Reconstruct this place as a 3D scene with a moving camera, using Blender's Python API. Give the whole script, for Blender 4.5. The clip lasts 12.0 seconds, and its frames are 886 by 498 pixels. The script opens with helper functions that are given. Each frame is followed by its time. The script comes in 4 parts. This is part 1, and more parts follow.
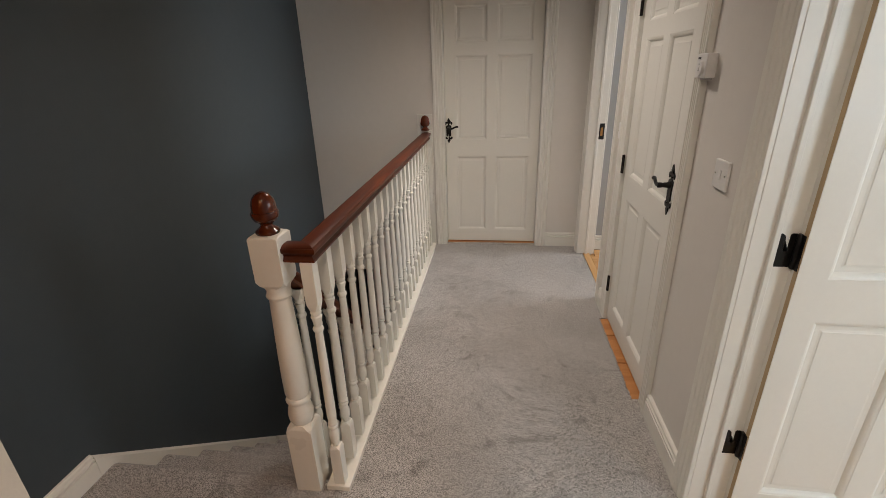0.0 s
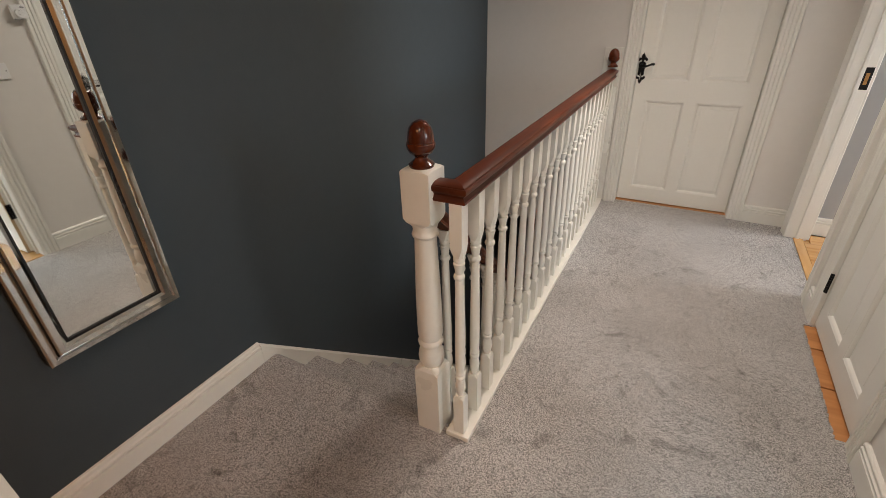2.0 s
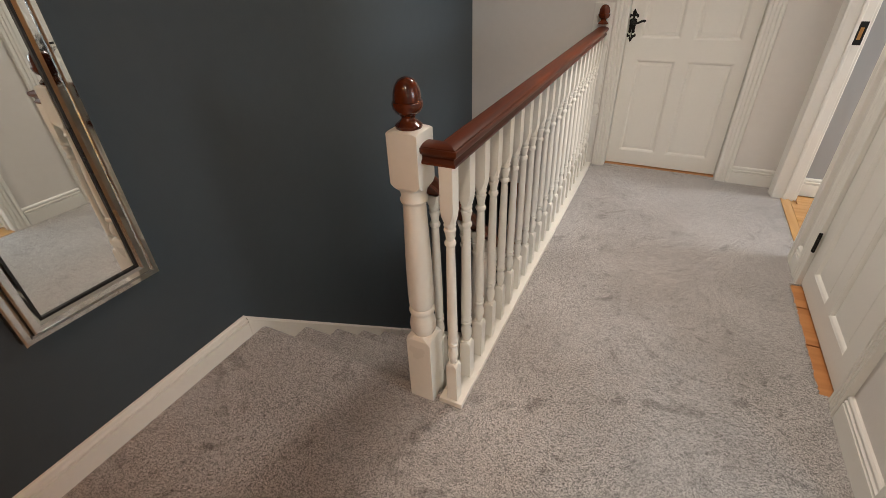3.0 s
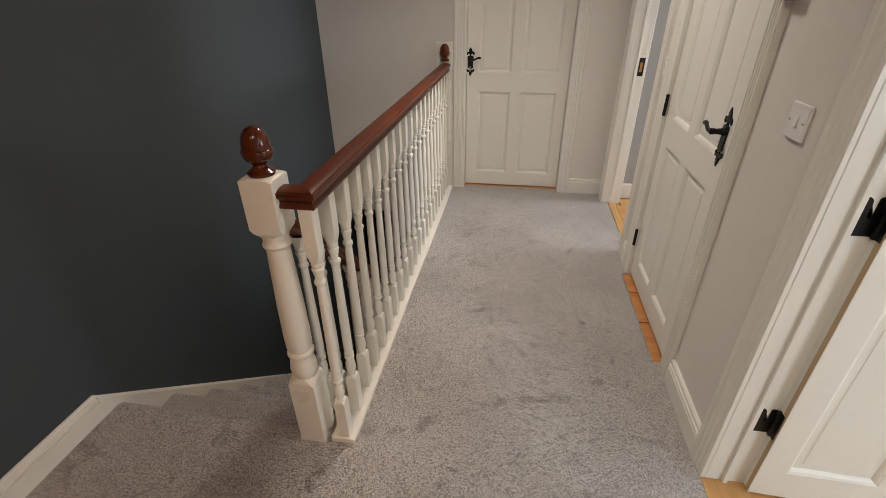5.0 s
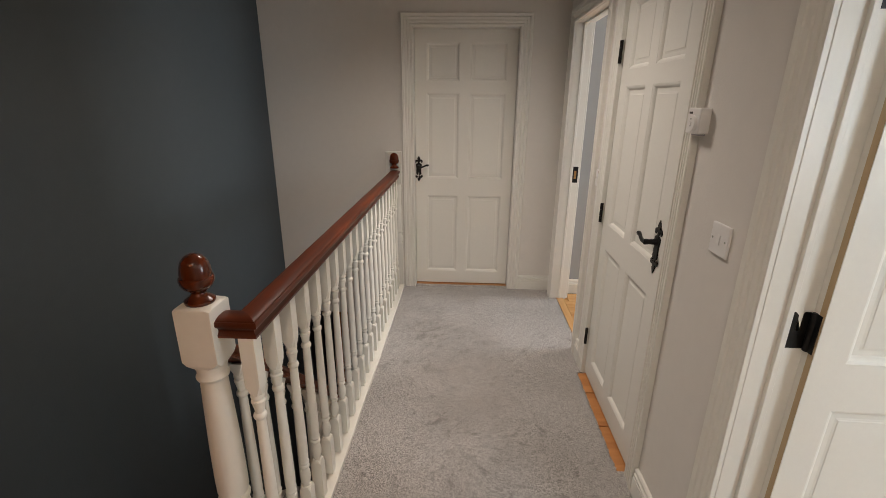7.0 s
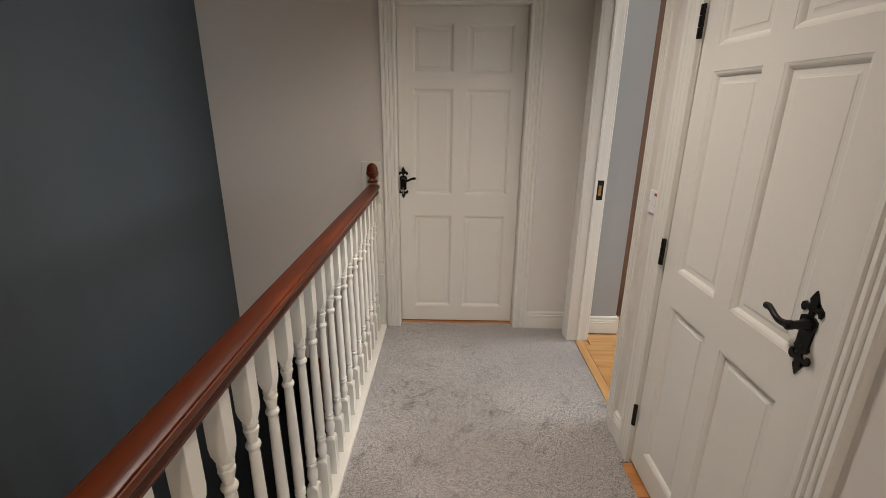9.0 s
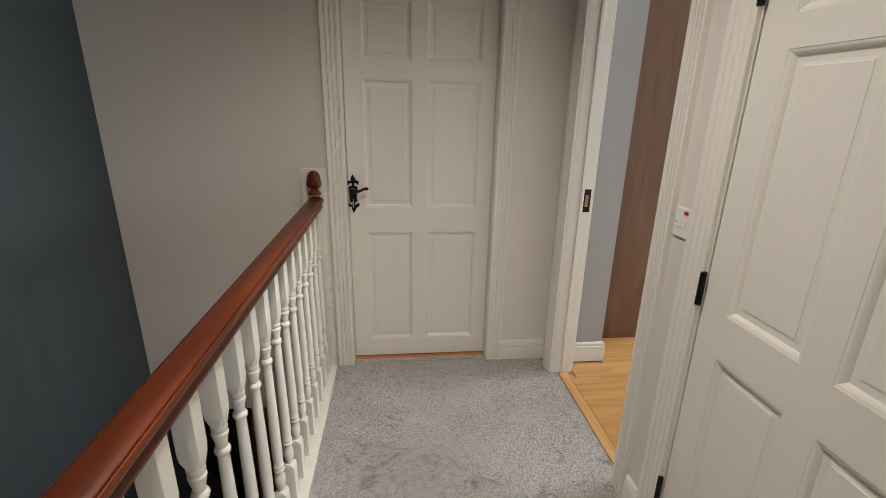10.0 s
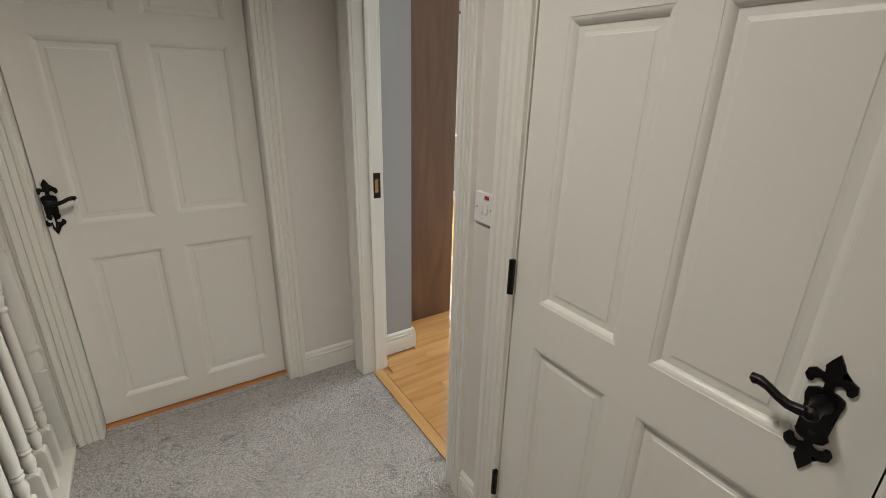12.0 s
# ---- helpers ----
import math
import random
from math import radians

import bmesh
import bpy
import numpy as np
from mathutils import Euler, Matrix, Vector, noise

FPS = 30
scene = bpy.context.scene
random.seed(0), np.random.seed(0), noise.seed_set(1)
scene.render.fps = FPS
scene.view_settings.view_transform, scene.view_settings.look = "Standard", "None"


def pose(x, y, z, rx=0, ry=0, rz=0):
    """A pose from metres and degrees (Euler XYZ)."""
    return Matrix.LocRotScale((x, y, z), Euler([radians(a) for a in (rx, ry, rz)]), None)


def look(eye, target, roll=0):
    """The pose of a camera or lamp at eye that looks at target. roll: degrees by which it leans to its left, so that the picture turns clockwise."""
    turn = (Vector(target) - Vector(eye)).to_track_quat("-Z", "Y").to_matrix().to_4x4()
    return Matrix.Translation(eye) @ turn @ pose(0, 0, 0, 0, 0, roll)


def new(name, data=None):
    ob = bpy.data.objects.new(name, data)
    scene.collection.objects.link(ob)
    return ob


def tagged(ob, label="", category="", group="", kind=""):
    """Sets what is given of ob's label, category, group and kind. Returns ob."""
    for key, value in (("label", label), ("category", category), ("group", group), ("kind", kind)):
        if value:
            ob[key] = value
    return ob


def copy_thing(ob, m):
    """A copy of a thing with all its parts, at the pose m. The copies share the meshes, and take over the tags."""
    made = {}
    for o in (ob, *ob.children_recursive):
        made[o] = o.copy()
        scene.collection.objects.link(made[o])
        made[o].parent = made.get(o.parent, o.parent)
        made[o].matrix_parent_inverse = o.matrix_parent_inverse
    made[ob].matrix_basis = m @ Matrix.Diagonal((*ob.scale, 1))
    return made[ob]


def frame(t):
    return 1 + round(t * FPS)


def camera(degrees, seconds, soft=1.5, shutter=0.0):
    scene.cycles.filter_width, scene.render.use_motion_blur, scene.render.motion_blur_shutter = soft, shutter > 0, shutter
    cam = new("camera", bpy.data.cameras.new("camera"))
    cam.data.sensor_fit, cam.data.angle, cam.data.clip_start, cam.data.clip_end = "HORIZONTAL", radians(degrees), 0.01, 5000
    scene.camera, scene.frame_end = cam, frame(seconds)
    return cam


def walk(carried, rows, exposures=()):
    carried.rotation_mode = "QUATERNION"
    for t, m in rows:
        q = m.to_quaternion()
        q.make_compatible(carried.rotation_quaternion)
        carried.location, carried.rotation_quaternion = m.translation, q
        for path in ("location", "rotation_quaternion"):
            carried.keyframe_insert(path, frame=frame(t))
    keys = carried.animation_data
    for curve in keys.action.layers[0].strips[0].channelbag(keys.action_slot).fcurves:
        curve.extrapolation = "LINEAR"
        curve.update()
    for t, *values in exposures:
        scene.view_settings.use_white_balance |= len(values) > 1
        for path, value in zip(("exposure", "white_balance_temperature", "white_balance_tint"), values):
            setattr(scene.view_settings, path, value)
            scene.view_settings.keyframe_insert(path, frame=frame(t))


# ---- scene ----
cam = camera(89.6, 12.0, soft=0.8)
H = 2.41                       # ceiling height
EXPOSURES = [(0, 0.1, 6600, 11), (1.0, 0.3, 6600, 11), (1.7, 0.4, 6550, 11), (3.2, 0.46, 6550, 11), (4.8, 0.3, 6600, 11), (5.5, 0.17, 6600, 11), (6.7, 0.18, 6600, 11), (8.3, 0.17, 6550, 12), (9.5, 0.22, 6450, 10), (10.5, 0.22, 6350, 7), (11.5, -0.05, 6250, 6), (12, 0.04, 6250, 5)]
PATH = [
    (0, (0.029, 0.277, 1.452), (-0.205, 2.117, 0.703), -1.7),
    (0.5, (0.016, 0.324, 1.442), (-0.383, 2.121, 0.661), -2.1),
    (1, (-0.003, 0.385, 1.431), (-0.605, 2.105, 0.608), -2.1),
    (1.5, (-0.014, 0.422, 1.417), (-0.779, 2.046, 0.535), -2.0),
    (2, (-0.031, 0.443, 1.398), (-0.874, 1.984, 0.442), -1.8),
    (2.5, (-0.053, 0.459, 1.375), (-0.889, 1.961, 0.353), -1.9),
    (3, (-0.056, 0.469, 1.369), (-0.819, 1.971, 0.292), -2.1),
    (3.2, (-0.053, 0.47, 1.362), (-0.78, 1.979, 0.27), -2.2),
    (4.8, (0.0, 0.437, 1.409), (-0.333, 2.119, 0.38), -0.9),
    (5, (0.004, 0.437, 1.417), (-0.282, 2.152, 0.427), -0.6),
    (5.5, (0.005, 0.431, 1.436), (-0.207, 2.217, 0.561), -0.4),
    (6, (0.007, 0.435, 1.469), (-0.155, 2.284, 0.724), -0.2),
    (6.5, (-0.001, 0.447, 1.491), (-0.115, 2.335, 0.843), 0.2),
    (6.7, (-0.002, 0.454, 1.492), (-0.107, 2.349, 0.863), 0.3),
    (8.3, (0.016, 0.89, 1.44), (-0.038, 2.788, 0.813), 1.2),
    (8.5, (0.012, 0.969, 1.441), (-0.046, 2.869, 0.819), 0.9),
    (9, (-0.084, 1.207, 1.456), (-0.105, 3.109, 0.838), 0.6),
    (9.5, (-0.148, 1.4, 1.448), (-0.082, 3.303, 0.836), 0.6),
    (10, (-0.144, 1.687, 1.426), (0.058, 3.581, 0.814), 1.1),
    (10.5, (-0.122, 1.927, 1.436), (0.272, 3.784, 0.806), 1.5),
    (11, (-0.143, 2.047, 1.439), (0.492, 3.832, 0.798), 1.9),
    (11.5, (-0.106, 2.056, 1.433), (0.759, 3.734, 0.772), 1.7),
    (12, (-0.05, 1.965, 1.423), (0.989, 3.529, 0.732), 1.4),
]
PX, PY = -0.285, 0.462           # outer corner of the passage wall
walk(cam, [(t, look(eye, target, roll)) for t, eye, target, roll in PATH],
     exposures=EXPOSURES)

# ---- light ----
world = bpy.data.worlds.new("world")
scene.world = world
world.use_nodes = True
sky = world.node_tree.nodes.new("ShaderNodeTexSky")
sky.sky_type, sky.sun_disc = "NISHITA", False
sky.sun_elevation, sky.sun_rotation = radians(35), radians(150)
world.node_tree.links.new(sky.outputs[0], world.node_tree.nodes["Background"].inputs[0])
world.node_tree.nodes["Background"].inputs[1].default_value = 0.12


def area_lamp(name, m, sx, sy, watts, colour):
    d = bpy.data.lights.new(name, "AREA")
    d.shape, d.size, d.size_y, d.energy, d.color = "RECTANGLE", sx, sy, watts, colour
    ob = new(name, d)
    ob.matrix_world = m
    return ob


# daylight in the window openings of the two rooms
area_lamp("window_light", look((2.45, 6.62, 1.45), (2.45, 5.0, 1.2)), 1.4, 1.2, 120, (0.88, 0.95, 1.0))
area_lamp("window_light", look((4.57, 3.90, 1.5), (2.0, 3.75, 1.2)), 1.1, 1.15, 72, (0.92, 0.97, 1.0))
area_lamp("window_light", look((3.10, -1.52, 1.5), (3.0, 0.5, 1.2)), 1.3, 1.1, 44, (0.76, 0.90, 1.0))
# unseen window's lamp, added to brighten the slate-blue wall across the landing
area_lamp("window_light", look((4.12, 0.95, 1.5), (2.0, 0.95, 1.3)), 1.1, 1.1, 30, (0.86, 0.95, 1.0))
# unseen lamps in the landing ceiling, the third added to brighten the far end
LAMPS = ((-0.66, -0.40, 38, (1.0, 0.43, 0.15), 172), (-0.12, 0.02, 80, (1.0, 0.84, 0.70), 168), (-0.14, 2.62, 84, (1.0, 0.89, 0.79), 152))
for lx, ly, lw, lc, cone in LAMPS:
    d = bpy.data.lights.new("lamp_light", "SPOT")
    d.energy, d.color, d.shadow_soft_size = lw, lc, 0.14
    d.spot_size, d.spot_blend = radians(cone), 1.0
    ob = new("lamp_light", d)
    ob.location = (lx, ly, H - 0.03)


# ---- materials ----
def material(name, colour, rough=0.5, metal=0.0, spread=0.06, scale=4.0, fine=60.0, bump=0.0, bump_scale=200.0,
             stretch=(1, 1, 1), coat=0.0, rough_spread=0.08):
    """Principled surface with broad and fine variation in tone, uneven gloss and relief."""
    m = bpy.data.materials.new(name)
    m.use_nodes = True
    nt = m.node_tree
    b = nt.nodes["Principled BSDF"]
    tc = nt.nodes.new("ShaderNodeTexCoord")
    mp = nt.nodes.new("ShaderNodeMapping")
    mp.inputs["Scale"].default_value = stretch
    nt.links.new(tc.outputs["Object"], mp.inputs["Vector"])
    n1 = nt.nodes.new("ShaderNodeTexNoise")
    n1.inputs["Scale"].default_value, n1.inputs["Detail"].default_value = scale, 4
    n2 = nt.nodes.new("ShaderNodeTexNoise")
    n2.inputs["Scale"].default_value, n2.inputs["Detail"].default_value = fine, 3
    mix = nt.nodes.new("ShaderNodeMath")
    mix.operation = "ADD"
    for n in (n1, n2):
        nt.links.new(mp.outputs[0], n.inputs["Vector"])
    nt.links.new(n1.outputs["Fac"], mix.inputs[0])
    nt.links.new(n2.outputs["Fac"], mix.inputs[1])
    ramp = nt.nodes.new("ShaderNodeValToRGB")
    lo, hi = [max(0, c * (1 - spread)) for c in colour], [min(1, c * (1 + spread)) for c in colour]
    ramp.color_ramp.elements[0].color, ramp.color_ramp.elements[1].color = (*lo, 1), (*hi, 1)
    ramp.color_ramp.elements[0].position, ramp.color_ramp.elements[1].position = 0.3, 0.7
    half = nt.nodes.new("ShaderNodeMath")
    half.operation = "MULTIPLY"
    half.inputs[1].default_value = 0.5
    nt.links.new(mix.outputs[0], half.inputs[0])
    nt.links.new(half.outputs[0], ramp.inputs[0])
    nt.links.new(ramp.outputs[0], b.inputs["Base Color"])
    mr = nt.nodes.new("ShaderNodeMapRange")
    mr.inputs["To Min"].default_value, mr.inputs["To Max"].default_value = max(0.02, rough - rough_spread), min(1, rough + rough_spread)
    nt.links.new(n1.outputs["Fac"], mr.inputs["Value"])
    nt.links.new(mr.outputs[0], b.inputs["Roughness"])
    b.inputs["Metallic"].default_value = metal
    b.inputs["Coat Weight"].default_value = coat
    b.inputs["Coat Roughness"].default_value = 0.12
    if bump:
        n3 = nt.nodes.new("ShaderNodeTexNoise")
        n3.inputs["Scale"].default_value, n3.inputs["Detail"].default_value = bump_scale, 3
        nt.links.new(mp.outputs[0], n3.inputs["Vector"])
        bp = nt.nodes.new("ShaderNodeBump")
        bp.inputs["Strength"].default_value, bp.inputs["Distance"].default_value = 0.6, bump
        nt.links.new(n3.outputs["Fac"], bp.inputs["Height"])
        nt.links.new(bp.outputs[0], b.inputs["Normal"])
    return m


def wood(name, colours, rough, along, coat=0.0, grain=1.0):
    """Wood with grain drawn out along one axis; tone differs from piece to piece."""
    m = bpy.data.materials.new(name)
    m.use_nodes = True
    nt = m.node_tree
    b = nt.nodes["Principled BSDF"]
    tc = nt.nodes.new("ShaderNodeTexCoord")
    mp = nt.nodes.new("ShaderNodeMapping")
    mp.inputs["Scale"].default_value = [1.5 if a == along else 22 * grain for a in "xyz"]
    info = nt.nodes.new("ShaderNodeObjectInfo")
    off = nt.nodes.new("ShaderNodeCombineXYZ")
    mul = nt.nodes.new("ShaderNodeMath")
    mul.operation, mul.inputs[1].default_value = "MULTIPLY", 37.0
    nt.links.new(info.outputs["Random"], mul.inputs[0])
    nt.links.new(mul.outputs[0], off.inputs[0])
    nt.links.new(mul.outputs[0], off.inputs[1])
    nt.links.new(off.outputs[0], mp.inputs["Location"])
    nt.links.new(tc.outputs["Object"], mp.inputs["Vector"])
    n1 = nt.nodes.new("ShaderNodeTexNoise")
    n1.inputs["Scale"].default_value, n1.inputs["Detail"].default_value, n1.inputs["Distortion"].default_value = 1.0, 6, 0.8
    nt.links.new(mp.outputs[0], n1.inputs["Vector"])
    add = nt.nodes.new("ShaderNodeMath")
    add.operation = "MULTIPLY_ADD"
    add.inputs[1].default_value, add.inputs[2].default_value = 0.14, -0.07
    nt.links.new(info.outputs["Random"], add.inputs[0])
    s = nt.nodes.new("ShaderNodeMath")
    nt.links.new(n1.outputs["Fac"], s.inputs[0])
    nt.links.new(add.outputs[0], s.inputs[1])
    ramp = nt.nodes.new("ShaderNodeValToRGB")
    ramp.color_ramp.elements[0].position, ramp.color_ramp.elements[1].position = 0.28, 0.72
    ramp.color_ramp.elements[0].color, ramp.color_ramp.elements[1].color = (*colours[0], 1), (*colours[1], 1)
    nt.links.new(s.outputs[0], ramp.inputs[0])
    nt.links.new(ramp.outputs[0], b.inputs["Base Color"])
    b.inputs["Roughness"].default_value = rough
    b.inputs["Specular IOR Level"].default_value = 0.35
    b.inputs["Coat Weight"].default_value = coat
    b.inputs["Coat Roughness"].default_value = 0.15
    bp = nt.nodes.new("ShaderNodeBump")
    bp.inputs["Strength"].default_value, bp.inputs["Distance"].default_value = 0.25, 0.0006
    nt.links.new(n1.outputs["Fac"], bp.inputs["Height"])
    nt.links.new(bp.outputs[0], b.inputs["Normal"])
    return m


def carpet_material():
    """Cut-pile grey carpet: light and dark flecks, brushed patches, tufted relief."""
    m = bpy.data.materials.new("carpet")
    m.use_nodes = True
    nt = m.node_tree
    b = nt.nodes["Principled BSDF"]
    tc = nt.nodes.new("ShaderNodeTexCoord")

    def tex(kind, scale, detail=3):
        n = nt.nodes.new(kind)
        n.inputs["Scale"].default_value = scale
        if "Detail" in n.inputs:
            n.inputs["Detail"].default_value = detail
        nt.links.new(tc.outputs["Object"], n.inputs["Vector"])
        return n
    fleck, tuft, patch, blotch = tex("ShaderNodeTexNoise", 370, 2), tex("ShaderNodeTexNoise", 190, 2), tex("ShaderNodeTexNoise", 1.8, 3), tex("ShaderNodeTexNoise", 8.5, 7)
    blotch.inputs["Distortion"].default_value = 1.6
    ramp = nt.nodes.new("ShaderNodeValToRGB")
    ramp.color_ramp.elements[0].position, ramp.color_ramp.elements[1].position = 0.355, 0.625
    ramp.color_ramp.elements[0].color, ramp.color_ramp.elements[1].color = (0.125, 0.117, 0.111, 1), (0.76, 0.728, 0.706, 1)
    yarn = tex("ShaderNodeTexVoronoi", 270)
    sep = nt.nodes.new("ShaderNodeSeparateColor")
    nt.links.new(yarn.outputs["Color"], sep.inputs[0])

    def calc(op, p, q, r=0.0):
        n = nt.nodes.new("ShaderNodeMath")
        n.operation = op
        for i, v in enumerate((p, q, r)):
            if isinstance(v, float):
                n.inputs[i].default_value = v
            else:
                nt.links.new(v, n.inputs[i])
        return n.outputs[0]
    tone = calc("MULTIPLY_ADD", fleck.outputs["Fac"], 0.75, calc("MULTIPLY", tuft.outputs["Fac"], 0.25))
    tone = calc("MULTIPLY_ADD", sep.outputs[0], 0.20, calc("ADD", tone, -0.10))
    # darker towards each yarn's edge: shade in the pits between tufts, put into colour
    tone = calc("MULTIPLY_ADD", yarn.outputs["Distance"], -0.16, calc("ADD", tone, 0.07))
    nt.links.new(tone, ramp.inputs[0])
    worn = nt.nodes.new("ShaderNodeValToRGB")
    worn.color_ramp.elements[0].position, worn.color_ramp.elements[1].position = 0.29, 0.42
    worn.color_ramp.elements[0].color, worn.color_ramp.elements[1].color = (0.60, 0.585, 0.57, 1), (1, 1, 1, 1)
    nt.links.new(blotch.outputs["Fac"], worn.inputs[0])
    brush = nt.nodes.new("ShaderNodeValToRGB")
    brush.color_ramp.elements[0].position, brush.color_ramp.elements[1].position = 0.36, 0.62
    brush.color_ramp.elements[0].color, brush.color_ramp.elements[1].color = (0.84, 0.83, 0.82, 1), (1, 1, 1, 1)
    nt.links.new(patch.outputs["Fac"], brush.inputs[0])
    m1, m2 = nt.nodes.new("ShaderNodeMixRGB"), nt.nodes.new("ShaderNodeMixRGB")
    for mm in (m1, m2):
        mm.blend_type, mm.inputs[0].default_value = "MULTIPLY", 1.0
    m1.inputs[0].default_value = 0.85
    nt.links.new(ramp.outputs[0], m1.inputs[1])
    nt.links.new(worn.outputs[0], m1.inputs[2])
    nt.links.new(m1.outputs[0], m2.inputs[1])
    nt.links.new(brush.outputs[0], m2.inputs[2])
    nt.links.new(m2.outputs[0], b.inputs["Base Color"])
    b.inputs["Roughness"].default_value = 1.0
    b.inputs["Specular IOR Level"].default_value = 0.05
    b.inputs["Sheen Weight"].default_value = 0.25
    add = nt.nodes.new("ShaderNodeMath")
    nt.links.new(tone, add.inputs[0])
    add.inputs[1].default_value = 0.0
    bp = nt.nodes.new("ShaderNodeBump")
    bp.inputs["Strength"].default_value, bp.inputs["Distance"].default_value = 0.9, 0.0045
    nt.links.new(add.outputs[0], bp.inputs["Height"])
    nt.links.new(bp.outputs[0], b.inputs["Normal"])
    return m


def glass_material():
    m = bpy.data.materials.new("window_glass")
    m.use_nodes = True
    b = m.node_tree.nodes["Principled BSDF"]
    b.inputs["Transmission Weight"].default_value, b.inputs["Roughness"].default_value, b.inputs["IOR"].default_value = 1.0, 0.02, 1.45
    return m


WHITE = material("white_satin_paint", (0.81, 0.797, 0.745), 0.36, spread=0.015, scale=2.5, bump=0.0004, bump_scale=90)
RAILWHITE = material("cream_gloss_paint", (0.86, 0.83, 0.755), 0.30, spread=0.02, scale=6, bump=0.0003, bump_scale=60)
WALL = material("greige_wall_paint", (0.73, 0.70, 0.66), 0.85, spread=0.02, scale=1.2, fine=25, bump=0.0008, bump_scale=160)
DARK = material("slate_blue_wall_paint", (0.054, 0.069, 0.080), 0.62, spread=0.05, scale=1.1, fine=20, bump=0.0008, bump_scale=160)
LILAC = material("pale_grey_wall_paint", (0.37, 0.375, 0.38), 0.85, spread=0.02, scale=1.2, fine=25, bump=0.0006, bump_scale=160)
CEIL = material("white_ceiling_paint", (0.80, 0.79, 0.77), 0.9, spread=0.02, scale=1.5, bump=0.0006, bump_scale=120)
CARPET = carpet_material()
MAHOGANY_Y = wood("mahogany_rail", ((0.064, 0.012, 0.003), (0.175, 0.036, 0.007)), 0.40, "y", coat=0.02)
MAHOGANY_X = wood("mahogany_return", ((0.064, 0.012, 0.003), (0.175, 0.036, 0.007)), 0.40, "x", coat=0.02)
MAHOGANY = wood("mahogany_turned", ((0.050, 0.008, 0.002), (0.155, 0.027, 0.005)), 0.20, "z", coat=0.4, grain=1.4)
OAK = wood("oak_floor", ((0.46, 0.235, 0.08), (0.66, 0.39, 0.16)), 0.26, "y", coat=0.35, grain=0.7)
PINE = wood("bare_pine", ((0.42, 0.17, 0.055), (0.62, 0.29, 0.11)), 0.5, "x", grain=0.6)
PINE_Z = wood("varnished_pine", ((0.34, 0.13, 0.038), (0.52, 0.23, 0.08)), 0.4, "z", grain=0.6)
TAN_EDGE = wood("tan_door_edge", ((0.46, 0.33, 0.19), (0.60, 0.45, 0.28)), 0.5, "z")
OAK_X = wood("oak_floor_cross", ((0.46, 0.225, 0.075), (0.66, 0.38, 0.15)), 0.18, "x", coat=0.3, grain=0.7)
WALNUT = wood("walnut_board", ((0.100, 0.056, 0.034), (0.190, 0.105, 0.062)), 0.36, "z", grain=0.5)
IRON = material("black_iron", (0.012, 0.011, 0.011), 0.38, metal=0.6, spread=0.2, scale=30, fine=200, bump=0.0006, bump_scale=220)
PLASTIC = material("white_plastic", (0.82, 0.81, 0.80), 0.30, spread=0.01)
GREYP = material("grey_plastic", (0.36, 0.36, 0.36), 0.45, spread=0.03)
RED = material("red_neon_plastic", (0.35, 0.02, 0.02), 0.25, spread=0.05)
STEEL = material("bright_steel", (0.65, 0.64, 0.62), 0.22, metal=1.0, spread=0.05, scale=20)
BRASS = material("worn_brass", (0.50, 0.26, 0.10), 0.35, metal=1.0, spread=0.15, scale=60)
SILVER = material("silvered_edge", (0.80, 0.83, 0.82), 0.04, metal=1.0, spread=0.06, scale=9, fine=40, rough_spread=0.03, bump=0.0005, bump_scale=14)
MIRROR = material("mirror_glass", (0.88, 0.92, 0.91), 0.02, metal=1.0, spread=0.0, rough_spread=0.0)
BLACK = material("black_bead", (0.008, 0.008, 0.008), 0.3, spread=0.1)
CURT = material("charcoal_curtain", (0.066, 0.061, 0.058), 0.8, spread=0.2, scale=8, fine=120, bump=0.001, bump_scale=300)
PINK = material("crimson_curtain_band", (0.62, 0.012, 0.085), 0.7, spread=0.1, scale=8)
GREYBAND = material("silver_curtain_band", (0.42, 0.42, 0.43), 0.7, spread=0.45, scale=14, fine=30)
GLASS = glass_material()
BROWNFLOOR = wood("dark_hall_floor", ((0.06, 0.03, 0.014), (0.14, 0.07, 0.035)), 0.35, "y", coat=0.2)
GRASS = material("distant_lawn", (0.07, 0.11, 0.035), 0.9, spread=0.4, scale=0.6, fine=6)


# ---- mesh helpers ----
def mesh(bm, name, smooth=False):
    bmesh.ops.recalc_face_normals(bm, faces=bm.faces[:])
    me = bpy.data.meshes.new(name)
    bm.to_mesh(me)
    bm.free()
    if smooth:
        for p in me.polygons:
            p.use_smooth = True
        me.set_sharp_from_angle(angle=radians(38))
    return me


def part(name, bm, mat, parent, label="", smooth=False):
    """One mesh object, under a thing or a part (or top-level with parent None)."""
    me = mesh(bm, name, smooth)
    me.materials.append(mat)
    ob = new(name, me)
    if parent:
        ob.parent = parent
    return tagged(ob, label)


def thing(name, at=(0, 0, 0), label="", category="", group="", kind=""):
    ob = new(name)
    ob.empty_display_size = 0.05
    ob.location = at
    return tagged(ob, label, category, group, kind)


